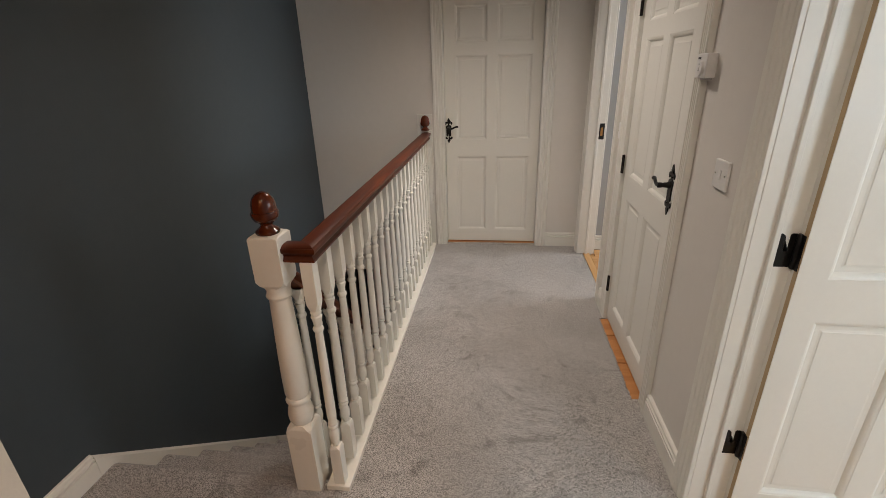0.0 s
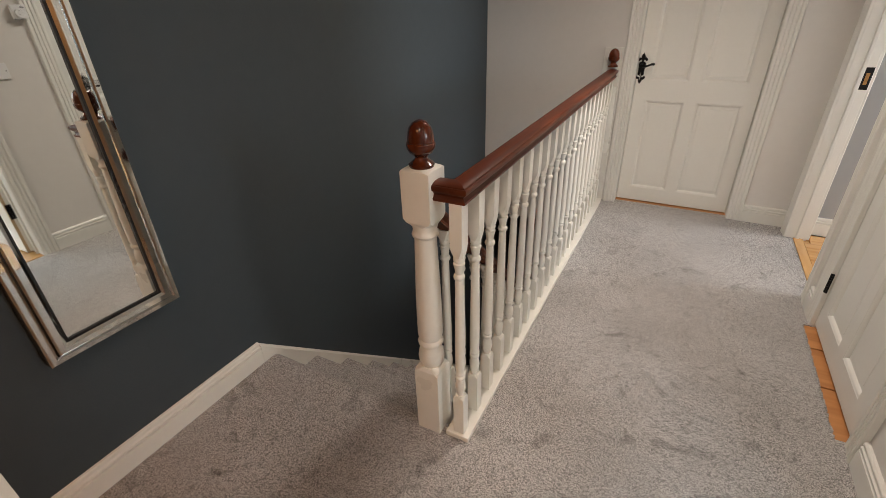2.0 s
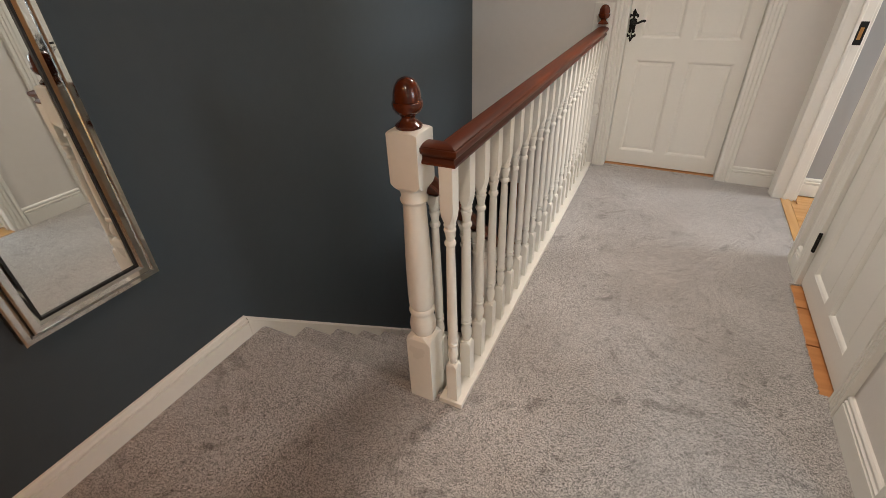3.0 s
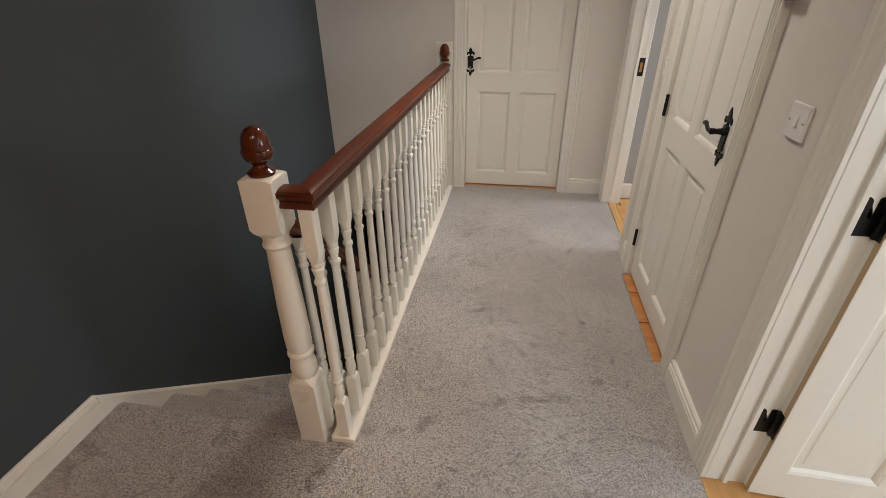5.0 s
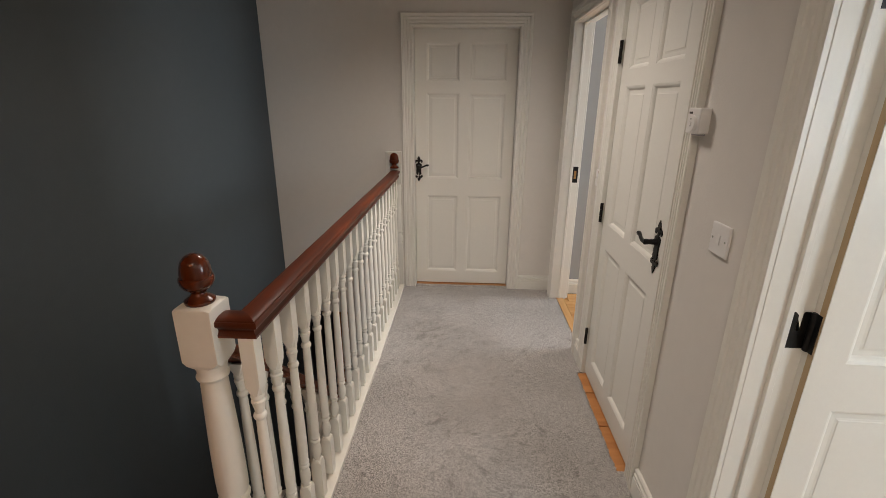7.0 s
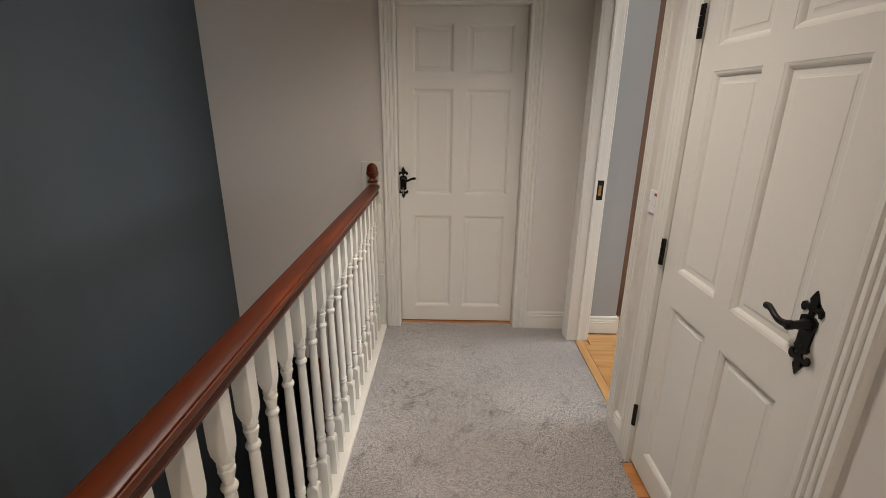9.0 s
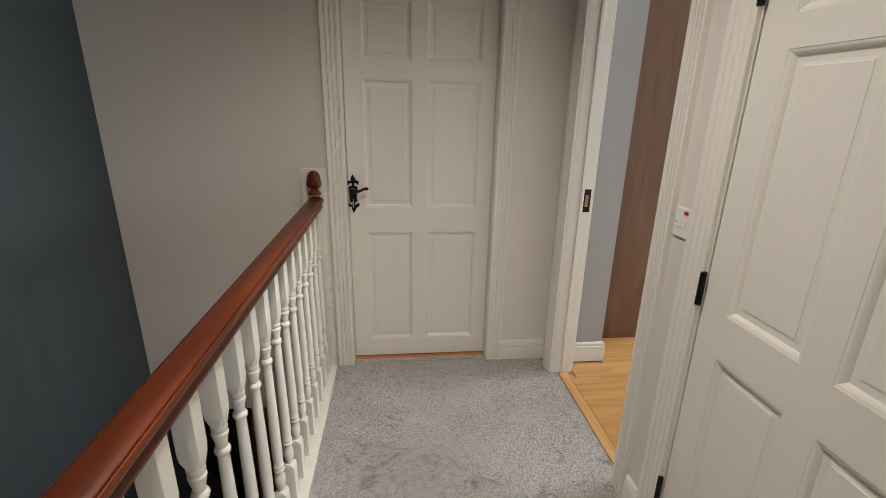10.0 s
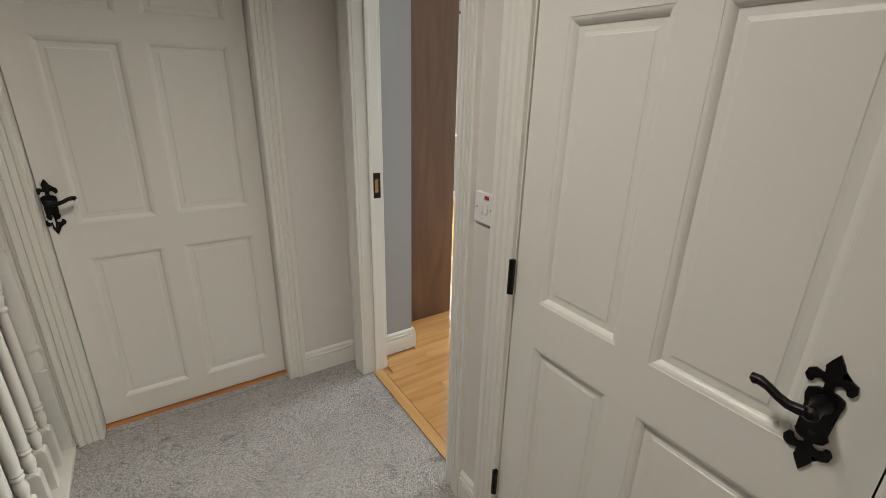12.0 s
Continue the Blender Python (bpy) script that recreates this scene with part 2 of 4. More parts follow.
def box(x0, x1, y0, y1, z0, z1, bevel=0.0, seg=2, bm=None):
    bm = bm or bmesh.new()
    fresh = bmesh.new()
    bmesh.ops.create_cube(fresh, size=1)
    for v in fresh.verts:
        v.co = ((x0 + x1) / 2 + v.co.x * (x1 - x0), (y0 + y1) / 2 + v.co.y * (y1 - y0), (z0 + z1) / 2 + v.co.z * (z1 - z0))
    if bevel:
        bmesh.ops.bevel(fresh, geom=fresh.edges[:], offset=bevel, segments=seg, affect="EDGES", profile=0.5)
    t = bpy.data.meshes.new("t")
    fresh.to_mesh(t)
    fresh.free()
    bm.from_mesh(t)
    bpy.data.meshes.remove(t)
    return bm


def lathe(profile, seg=24, at=(0, 0, 0), bm=None):
    """Turned solid: profile of (radius, height) from foot to top."""
    bm = bm or bmesh.new()
    rings = []
    for r, z in profile:
        r = max(r, 0.0004)
        rings.append([bm.verts.new((at[0] + r * math.cos(2 * math.pi * k / seg), at[1] + r * math.sin(2 * math.pi * k / seg), at[2] + z)) for k in range(seg)])
    for a, b in zip(rings, rings[1:]):
        for k in range(seg):
            bm.faces.new((a[k], a[(k + 1) % seg], b[(k + 1) % seg], b[k]))
    bm.faces.new(rings[0][::-1])
    bm.faces.new(rings[-1])
    return bm


def square_block(h, z0, z1, ch0=0.0, ch1=0.0, bm=None):
    """Square post section whose ends are worked down to a round turning (over ch0 below, ch1 above)."""
    bm = bm or bmesh.new()
    c = 0.0012
    square = lambda z: (z, h, c)
    eased = lambda z: (z, h * 0.985, h * 0.22)
    rounded = lambda z: (z, h * 0.83, h * 0.83 * 0.586)
    levels = ([rounded(z0), eased(z0 + 0.55 * ch0), square(z0 + ch0)] if ch0 else [square(z0)])
    levels += ([square(z1 - ch1), eased(z1 - 0.55 * ch1), rounded(z1)] if ch1 else [square(z1)])
    rings = []
    for z, e, k in levels:
        rings.append([bm.verts.new((x, y, z)) for x, y in ((e - k, -e), (e, -e + k), (e, e - k), (e - k, e), (-e + k, e), (-e, e - k), (-e, -e + k), (-e + k, -e))])
    for a, b in zip(rings, rings[1:]):
        for k in range(8):
            bm.faces.new((a[k], a[(k + 1) % 8], b[(k + 1) % 8], b[k]))
    bm.faces.new(rings[0][::-1])
    bm.faces.new(rings[-1])
    return bm


def sweep(path, section, closed_ends=True, bm=None):
    """Joins copies of a section: path is a list of functions' results, each a list of points in order."""
    bm = bm or bmesh.new()
    rings = [[bm.verts.new(p) for p in ring] for ring in path]
    n = len(rings[0])
    for a, b in zip(rings, rings[1:]):
        for k in range(n):
            bm.faces.new((a[k], a[(k + 1) % n], b[(k + 1) % n], b[k]))
    if closed_ends:
        bm.faces.new(rings[0][::-1])
        bm.faces.new(rings[-1])
    return bm


def tube(points, radii, seg=12, bm=None):
    bm = bm or bmesh.new()
    rings = []
    pts = [Vector(p) for p in points]
    for i, p in enumerate(pts):
        d = (pts[min(i + 1, len(pts) - 1)] - pts[max(i - 1, 0)]).normalized()
        u = d.cross(Vector((0.13, 0.2, 0.97))).normalized()
        v = d.cross(u)
        rings.append([bm.verts.new(p + radii[i] * (math.cos(2 * math.pi * k / seg) * u + math.sin(2 * math.pi * k / seg) * v)) for k in range(seg)])
    for a, b in zip(rings, rings[1:]):
        for k in range(seg):
            bm.faces.new((a[k], a[(k + 1) % seg], b[(k + 1) % seg], b[k]))
    bm.faces.new(rings[0][::-1])
    bm.faces.new(rings[-1])
    return bm


def outline(points, depth, bm=None, bevel=0.0):
    """A flat plate cut to an outline in x and z, with its back at y 0 and its face at -depth."""
    bm = bm or bmesh.new()
    back = [bm.verts.new((x, 0, z)) for x, z in points]
    front = [bm.verts.new((x, -depth, z)) for x, z in points]
    n = len(points)
    for k in range(n):
        bm.faces.new((back[k], back[(k + 1) % n], front[(k + 1) % n], front[k]))
    for f in (bm.faces.new(back), bm.faces.new(front[::-1])):
        bmesh.ops.triangulate(bm, faces=[f])
    return bm


def wall(name, along, u0, u1, d0, d1, z0, z1, holes, mat, label):
    """A wall of real thickness (d0 to d1) running along x or y, with openings (u0, u1, z0, z1) through it."""
    bm = bmesh.new()
    us = sorted({u0, u1, *[h[0] for h in holes], *[h[1] for h in holes]})
    for a, b in zip(us, us[1:]):
        cuts = sorted([(h[2], h[3]) for h in holes if h[0] <= a and h[1] >= b])
        z = z0
        for lo, hi in cuts + [(z1, z1)]:
            if lo > z + 1e-4:
                if along == "x":
                    box(a, b, d0, d1, z, lo, bm=bm)
                else:
                    box(d0, d1, a, b, z, lo, bm=bm)
            z = max(z, hi)
    ob = part(name, bm, mat, None)
    return tagged(ob, label, "wall", kind="structure")


# ---- plan ----
XR3 = 0.820                    # other face of its far stretch
XR, XR2 = 0.71, 0.835          # right-hand wall of the landing and its other face
XD = -1.515                    # slate-blue wall
YF, YF2 = 3.975, 4.10          # end wall
YB = -1.55                     # wall behind
ARCH = 0.085                   # architrave width
FAR_DOOR = (-0.405, 0.370)     # openings between linings
CUP_DOOR = (2.012, 2.772)
BED_DOOR = (3.030, 3.806)
NEAR_DOOR = (0.722, 1.490)
DTOP = 1.995
RISE, GOING, Y_TOP = 0.1945, 0.2155, 1.478

# ---- setting ----
wall("wall_end", "x", XD, XR, YF, YF2, -0.27, H, [(*FAR_DOOR, -0.02, DTOP)], WALL, "warm greige painted plaster end wall of the landing")
wall("wall_right", "y", YB, 2.88, XR, XR2, -0.3, H, [(*NEAR_DOOR, -0.3, DTOP), (*CUP_DOOR, -0.3, DTOP)], WALL, "warm greige painted plaster wall with doors")
wall("wall_right_far", "y", 2.88, YF2, XR, XR3, -0.3, H, [(*BED_DOOR, -0.3, DTOP)], WALL, "warm greige painted plaster wall round the bedroom doorway")
wall("wall_left", "y", YB, YF2, XD - 0.12, XD, -2.75, H, [], DARK, "dark slate blue painted stairwell wall")
wall("wall_back", "x", XD, XR2, YB - 0.12, YB, -0.3, H, [], WALL, "greige painted plaster wall")

bm = box(XD, -0.502, YB, 1.43, -0.25, 0)
box(-0.502, 0.667, YB, YF, -0.25, 0, bm=bm)
box(FAR_DOOR[0] + 0.006, FAR_DOOR[1] - 0.006, YF, YF + 0.042, -0.25, 0.002, bm=bm)
for ya, yb, xe in ((YB, 2.030, XR), (2.762, BED_DOOR[0] + 0.006, XR), (BED_DOOR[0] + 0.006, BED_DOOR[1] - 0.006, 0.748), (BED_DOOR[1] - 0.006, YF, XR)):
    box(0.667, xe, ya, yb, -0.25, 0, bm=bm)
tagged(part("floor", bm, CARPET, None), "grey cut-pile carpet on the landing floor", "floor", kind="structure")
# ragged tufts along the cut edge of the carpet
bm = bmesh.new()
random.seed(11)
for k in range(230):
    y = 2.03 + 0.732 * k / 230
    w, o = random.uniform(0.003, 0.007), random.uniform(-0.004, 0.005)
    box(0.664, 0.670 + o, y, y + w, -0.008, 0.0005 + random.uniform(0, 0.002), bm=bm)
tagged(part("carpet_fringe", bm, CARPET, None), "frayed cut edge of the grey carpet", "carpet edge", kind="stuff")
bare = thing("floorboards", (0, 0, 0), "bare orange pine boards under the closed door", "floorboards", kind="structure")
for ya, yb in ((2.018, 2.314), (2.322, 2.577), (2.586, 2.768)):
    part("plank", box(0.660, XR2, ya, yb, -0.03, -0.007, 0.0015, 1), PINE, bare)
tagged(part("ceiling", box(XD - 0.12, XR2, YB - 0.12, YF2, H, H + 0.1), CEIL, None), "white painted ceiling", "ceiling", kind="structure")

# well edge under the balustrade
tagged(part("trim", box(-0.585, -0.502, 1.51, YF, -0.27, -0.002, 0.003), RAILWHITE, None), "cream painted apron along the stairwell edge", "trim", kind="structure")


def skirting_profile(h=0.120, t=0.018):
    return [(0, 0), (t, 0), (t, h * 0.66), (t * 0.62, h * 0.675), (t * 0.60, h * 0.70), (t * 0.95, h * 0.725), (t * 0.95, h * 0.79), (t * 0.58, h * 0.82), (t * 0.52, h * 0.855), (t * 0.80, h * 0.885), (t * 0.76, h * 0.95), (t * 0.45, h), (0, h)]


def skirting(along, a, b, face, sign, mat=WHITE, name="baseboard", label="white painted moulded skirting board", high=0.120):
    """A moulded board from a to b along an axis against the plane face, standing out in direction sign."""
    prof = skirting_profile(high)
    ring = lambda u: [((u, face + sign * d, z) if along == "x" else (face + sign * d, u, z)) for d, z in prof]
    return tagged(part(name, sweep([ring(a), ring(b)], None), mat, None), label, "skirting", kind="structure")


skirting("x", FAR_DOOR[1] + ARCH - 0.004, XR, YF, -1)
skirting("y", NEAR_DOOR[1] + ARCH, CUP_DOOR[0] - ARCH, XR, -1)
skirting("y", CUP_DOOR[1] + ARCH, BED_DOOR[0] - ARCH, XR, -1)
skirting("y", YB, NEAR_DOOR[0] - ARCH, XR, -1)
skirting("y", YB, 1.405, XD, 1, RAILWHITE, label="cream painted moulded skirting board", high=0.110)
skirting("x", XD + 0.02, XR - 0.02, YB, 1)

# raking string on the slate-blue wall
s0, s1, slope = 1.405, 4.20, -RISE / GOING
ring = lambda y, top: [(XD, y, top - 0.32), (XD + 0.020, y, top - 0.32), (XD + 0.020, y, top - 0.012), (XD + 0.012, y, top), (XD, y, top)]
bm = sweep([ring(s0, 0.106), ring(s1, 0.106 + slope * (s1 - s0))], None)
tagged(part("trim", bm, RAILWHITE, None), "cream painted raking stair string", "stair string", kind="structure")

# ---- stairs ----
def stairs():
    """Carpeted straight flight going down along y, one object a tread."""
    flight = thing("staircase", (0, Y_TOP, 0), "grey carpeted closed-riser staircase going down", "staircase", kind="structure")
    n = 12
    for k in range(n):
        z = -RISE * (k + 1)
        y0, y1 = -0.04 + GOING * k, GOING * (k + 1) + 0.012
        pts = [(y0, z - 0.05), (y0, z), (y1 - 0.024, z), (y1 - 0.006, z - 0.005), (y1 + 0.006, z - 0.016), (y1 + 0.006, z - 0.028), (y1 - 0.006, z - 0.040), (y1 - 0.034, z - 0.046), (y1 - 0.038, z - RISE - 0.01), (y0, z - RISE - 0.01)]
        bm = sweep([[(x, y, zz) for y, zz in pts] for x in (XD + 0.02, -0.60)], None)
        part("tread", bm, CARPET, flight, smooth=True)
    return flight


stairs()
# rounded carpet edge at the top of the flight
pts = [(-0.10, 0.0), (-0.022, 0.0005), (-0.006, -0.005), (0.006, -0.016), (0.006, -0.028), (-0.006, -0.040), (-0.034, -0.046), (-0.038, -RISE - 0.01), (-0.10, -RISE - 0.01)]
bm = sweep([[(x, Y_TOP + y, z + 0.0008) for y, z in pts] for x in (XD + 0.02, -0.585)], None)
tagged(part("trim", bm, CARPET, None, smooth=True), "rounded grey carpet nosing at the stair head", "stair nosing", kind="structure")


# ---- doors ----
ARCH_PROFILE = [(0.0, 0.0), (0.0, 0.012), (0.004, 0.015), (0.015, 0.015), (0.019, 0.009), (0.024, 0.014), (0.036, 0.017), (0.040, 0.010), (0.046, 0.017), (0.057, 0.020), (0.061, 0.012), (0.067, 0.020), (0.081, 0.023), (0.085, 0.019), (0.085, 0.0)]


def door_frame(name, op, place, depth, label, stop=None, back=True):
    """Lining, stops and moulded architraves of an opening. place(u, d, z): u along the wall, d into it from the face."""
    u0, u1 = op
    th = thing(name, (0, 0, 0), label, "door frame", kind="structure")
    for side, face, sgn in (("front", 0, -1), ("back", depth, 1)):
        if side == "back" and not back:
            continue
        prof = [(a, d) for a, d in ARCH_PROFILE]
        rings = []
        for f in (lambda a: (u0 + 0.004 - a, 0.0), lambda a: (u0 + 0.004 - a, DTOP - 0.004 + a), lambda a: (u1 - 0.004 + a, DTOP - 0.004 + a), lambda a: (u1 - 0.004 + a, 0.0)):
            rings.append([place(f(a)[0], face + sgn * d, f(a)[1]) for a, d in prof])
        part("architrave", sweep(rings, None), WHITE, th)

    def slab(ua, ub, da, db, za, zb):
        p, q = place(ua, da, za), place(ub, db, zb)
        return box(min(p[0], q[0]), max(p[0], q[0]), min(p[1], q[1]), max(p[1], q[1]), za, zb, 0.0015, 1)
    # lining boards sit inside the opening
    part("lining", slab(u0 - 0.003, u0 + 0.006, 0.0, depth, 0, DTOP), WHITE, th)
    part("lining", slab(u1 - 0.006, u1 + 0.003, 0.0, depth, 0, DTOP), WHITE, th)
    part("lining", slab(u0 + 0.006, u1 - 0.006, 0.0, depth, DTOP - 0.006, DTOP + 0.003), WHITE, th)
    if stop:
        s0, s1 = stop
        part("stop", slab(u0 + 0.006, u0 + 0.018, s0, s1, 0, DTOP - 0.006), WHITE, th)
        part("stop", slab(u1 - 0.018, u1 - 0.006, s0, s1, 0, DTOP - 0.006), WHITE, th)
        part("stop", slab(u0 + 0.018, u1 - 0.018, s0, s1, DTOP - 0.018, DTOP - 0.006), WHITE, th)
    return th


PANEL_X = ((0.090, 0.317), (0.394, 0.632))
PANEL_Z = ((0.110, 0.768), (0.897, 1.546), (1.618, 1.888))


def panel_door(name, m, label, group="six-panel doors", w=0.757, h=1.975, t=0.036, px_pairs=PANEL_X, pz_pairs=PANEL_Z):
    """Six-panel door: x from the hinge or lock edge, face at y 0 looking to -y; each panel a part."""
    th = thing(name, (0, 0, 0), label, "door", group)
    bm = bmesh.new()
    xs = sorted({0, w, *[v for p in px_pairs for v in p]})
    zs = sorted({0, h, *[v for p in pz_pairs for v in p]})
    hole = lambda xa, za: any(p[0] <= xa < p[1] for p in px_pairs) and any(p[0] <= za < p[1] for p in pz_pairs)
    for y in (0, t):
        grid = {(x, z): bm.verts.new((x, y, z)) for x in xs for z in zs}
        for xa, xb in zip(xs, xs[1:]):
            for za, zb in zip(zs, zs[1:]):
                if not hole(xa, za):
                    bm.faces.new((grid[xa, za], grid[xb, za], grid[xb, zb], grid[xa, zb]))
    bm2 = box(0, w, 0.0, t, 0, h)
    for f in bm2.faces[:]:
        if abs(f.normal.y) > 0.9:
            bm2.faces.remove(f)
    tmp = bpy.data.meshes.new("t")
    bm2.to_mesh(tmp)
    bm2.free()
    bm.from_mesh(tmp)
    bpy.data.meshes.remove(tmp)
    part("frame", bm, WHITE, th)
    steps = ((0.0, 0.0), (0.001, 0.0014), (0.0025, 0.0016), (0.007, 0.0030), (0.011, 0.0058), (0.0145, 0.0098), (0.0165, 0.0135), (0.030, 0.0136), (0.036, 0.0124), (0.0375, 0.0108), (0.039, 0.0107))
    for px in px_pairs:
        for pz in pz_pairs:
            bm = bmesh.new()
            for face, sgn in ((0, 1), (t, -1)):
                rings = []
                for inset, d in steps:
                    rings.append([bm.verts.new((x, face + sgn * d, z)) for x, z in ((px[0] + inset, pz[0] + inset), (px[1] - inset, pz[0] + inset), (px[1] - inset, pz[1] - inset), (px[0] + inset, pz[1] - inset))])
                for a, b in zip(rings, rings[1:]):
                    for k in range(4):
                        bm.faces.new((a[k], a[(k + 1) % 4], b[(k + 1) % 4], b[k]))
                bm.faces.new(rings[-1])
            part("panel", bm, WHITE, th)
    th.matrix_basis = m
    return th


def mirrored(pts):
    return pts + [(-x, z) for x, z in pts[::-1] if abs(x) > 1e-6]


def lever_handle(m, parent=None, key=False, flip=1):
    """Black iron lever on a waisted backplate with fleur-de-lis ends; lever towards +x."""
    th = thing("door_handle", (0, 0, 0), "black antique iron lever handle with fleur-de-lis backplate", "door handle", "lever handles")
    half = [(0.0, -0.046), (0.010, -0.046), (0.017, -0.042), (0.021, -0.034), (0.018, -0.026), (0.0175, 0.006), (0.021, 0.016), (0.0235, 0.028), (0.022, 0.038), (0.012, 0.044), (0.0, 0.045)]
    pl = outline(mirrored(half), 0.005)
    plate = part("backplate", pl, IRON, th)
    for sgn in (1, -1):
        fl = [(0.0, 0.043), (0.006, 0.044), (0.006, 0.055), (0.012, 0.059), (0.018, 0.056), (0.0205, 0.049), (0.0265, 0.049), (0.031, 0.057), (0.029, 0.067), (0.021, 0.072), (0.011, 0.069), (0.009, 0.074), (0.012, 0.081), (0.008, 0.090), (0.0, 0.104)]
        pts = [(x, sgn * z + (0.0 if sgn > 0 else 0.002)) for x, z in mirrored(fl)]
        part("fleur_de_lis", outline(pts, 0.004), IRON, th)
    boss = lathe([(0.015, 0), (0.015, 0.006), (0.011, 0.012), (0.0095, 0.030), (0.011, 0.036), (0.011, 0.046), (0.006, 0.050)], 16)
    bmesh.ops.rotate(boss, verts=boss.verts[:], cent=(0, 0, 0), matrix=Matrix.Rotation(radians(90), 3, "X"))
    bmesh.ops.translate(boss, verts=boss.verts[:], vec=(0, -0.004, 0.022))
    part("spindle_boss", boss, IRON, th, smooth=True)
    pts = [(0.0, -0.045, 0.022), (0.014, -0.046, 0.020), (0.028, -0.047, 0.020), (0.042, -0.047, 0.025), (0.056, -0.046, 0.032), (0.069, -0.044, 0.035), (0.078, -0.043, 0.033), (0.081, -0.043, 0.030)]
    part("lever", tube([(flip * x, y, z) for x, y, z in pts], [0.0085, 0.0085, 0.0075, 0.0068, 0.0068, 0.008, 0.009, 0.004]), IRON, th, smooth=True)
    key_hole = outline([(0.004 * math.cos(a), -0.030 + 0.004 * math.sin(a)) for a in [k * math.pi / 5 for k in range(10)]], 0.0062)
    part("keyhole", key_hole, BLACK, th)
    th.matrix_basis = m
    if key:
        kt = thing("key", (0, 0, 0), "small steel key hanging in the lock", "key")
        bmk = tube([(0, -0.004, 0), (0, -0.026, 0)], [0.0025, 0.0025], 8)
        part("shank", bmk, STEEL, kt)
        bow = outline([(0.0035 * math.cos(a), -0.022 + 0.024 * math.sin(a)) for a in [k * math.pi / 8 for k in range(16)]], 0.002)
        bmesh.ops.translate(bow, verts=bow.verts[:], vec=(0, -0.024, 0.006))
        part("bow", bow, STEEL, kt)
        kt.matrix_basis = m @ pose(0, 0, -0.030)
    return th


def hinge_knuckle(m, label="black steel butt hinge knuckle"):
    th = thing("hinge", (0, 0, 0), label, "hinge", "door hinges")
    for k in range(3):
        z = -0.05 + k * 0.0335
        part("knuckle", lathe([(0.0055, z), (0.007, z + 0.001), (0.007, z + 0.0315), (0.0055, z + 0.0325)], 12), IRON, th, smooth=True)
    part("leaf_plate", box(-0.003, 0.009, -0.001, 0.006, -0.05, 0.05), IRON, th)
    th.matrix_basis = m
    return th


# end door, closed; its face looks to -y
place_end = lambda u, d, z: (u, YF + d, z)
door_frame("door_frame_1", FAR_DOOR, place_end, YF2 - YF, "white painted moulded door frame in the end wall", (0.104, 0.118))
panel_door("door_1", pose(FAR_DOOR[0] + 0.009, YF + 0.066, 0.012), "white painted six-panel door, closed, in the end wall",
           px_pairs=((0.086, 0.336), (0.409, 0.684)), pz_pairs=((0.106, 0.754), (0.890, 1.534), (1.618, 1.886)))
lever_handle(pose(FAR_DOOR[0] + 0.009 + 0.024, YF + 0.066, 0.976), key=True)
tagged(part("threshold", box(FAR_DOOR[0] + 0.006, FAR_DOOR[1] - 0.006, YF + 0.042, YF2 - 0.004, 0.0, 0.004, 0.001), PINE, None), "oak threshold strip under the end door", "threshold", kind="structure")

# cupboard door, closed, hung on the far jamb; its face looks to -x
place_right = lambda u, d, z: (XR + d, u, z)
door_frame("door_frame_2", CUP_DOOR, place_right, XR2 - XR, "white painted moulded door frame beside the light switch", (0.05, 0.065))
panel_door("door_2", pose(XR + 0.006, CUP_DOOR[1] - 0.009, 0.012, 0, 0, -90), "white painted six-panel door, closed, with black hinges", w=0.742)
lever_handle(pose(XR + 0.006, 2.103, 0.978, 0, 0, -90), flip=-1)
for hz in (0.238, 0.951, 1.710):
    hinge_knuckle(pose(XR - 0.010, CUP_DOOR[1] - 0.004, hz, 0, 0, -90))

# bedroom door frame; the door itself stands open inside the room, out of sight
door_frame("door_frame_3", BED_DOOR, place_right, XR3 - XR, "white painted moulded frame of the open bedroom doorway", (0.05, 0.068))
st = thing("strike_plate", (0, 0, 0), "black steel strike plate with worn brass latch hole", "strike plate")
part("plate", box(XR + 0.070, XR + 0.108, BED_DOOR[1] - 0.0075, BED_DOOR[1] - 0.005, 0.928, 1.044, 0.001, 1), IRON, st)
part("latch_hole", box(XR + 0.080, XR + 0.096, BED_DOOR[1] - 0.0083, BED_DOOR[1] - 0.0072, 0.955, 1.015), BRASS, st)

# near door, standing open into its room, hung on the far jamb
door_frame("door_frame_4", NEAR_DOOR, place_right, XR2 - XR, "white painted moulded frame of the open near doorway", (0.05, 0.065))
panel_door("door_3", pose(XR2 - 0.009, NEAR_DOOR[1] - 0.043, 0.012, 0, 0, -1.5), "white painted six-panel door standing open into a bright room",
           px_pairs=((0.074, 0.320), (0.396, 0.664)), pz_pairs=((0.115, 0.768), (0.898, 1.548), (1.618, 1.888)))


near_leaf = [o for o in scene.objects if o.name.startswith("door_3")][0]
# thin tan strip over the front half of the door's hinge edge
part("edge_lipping", box(-0.0009, 0.0001, 0.002, 0.018, 0.0, 1.975), TAN_EDGE, near_leaf, "thin tan strip along the hinge edge")


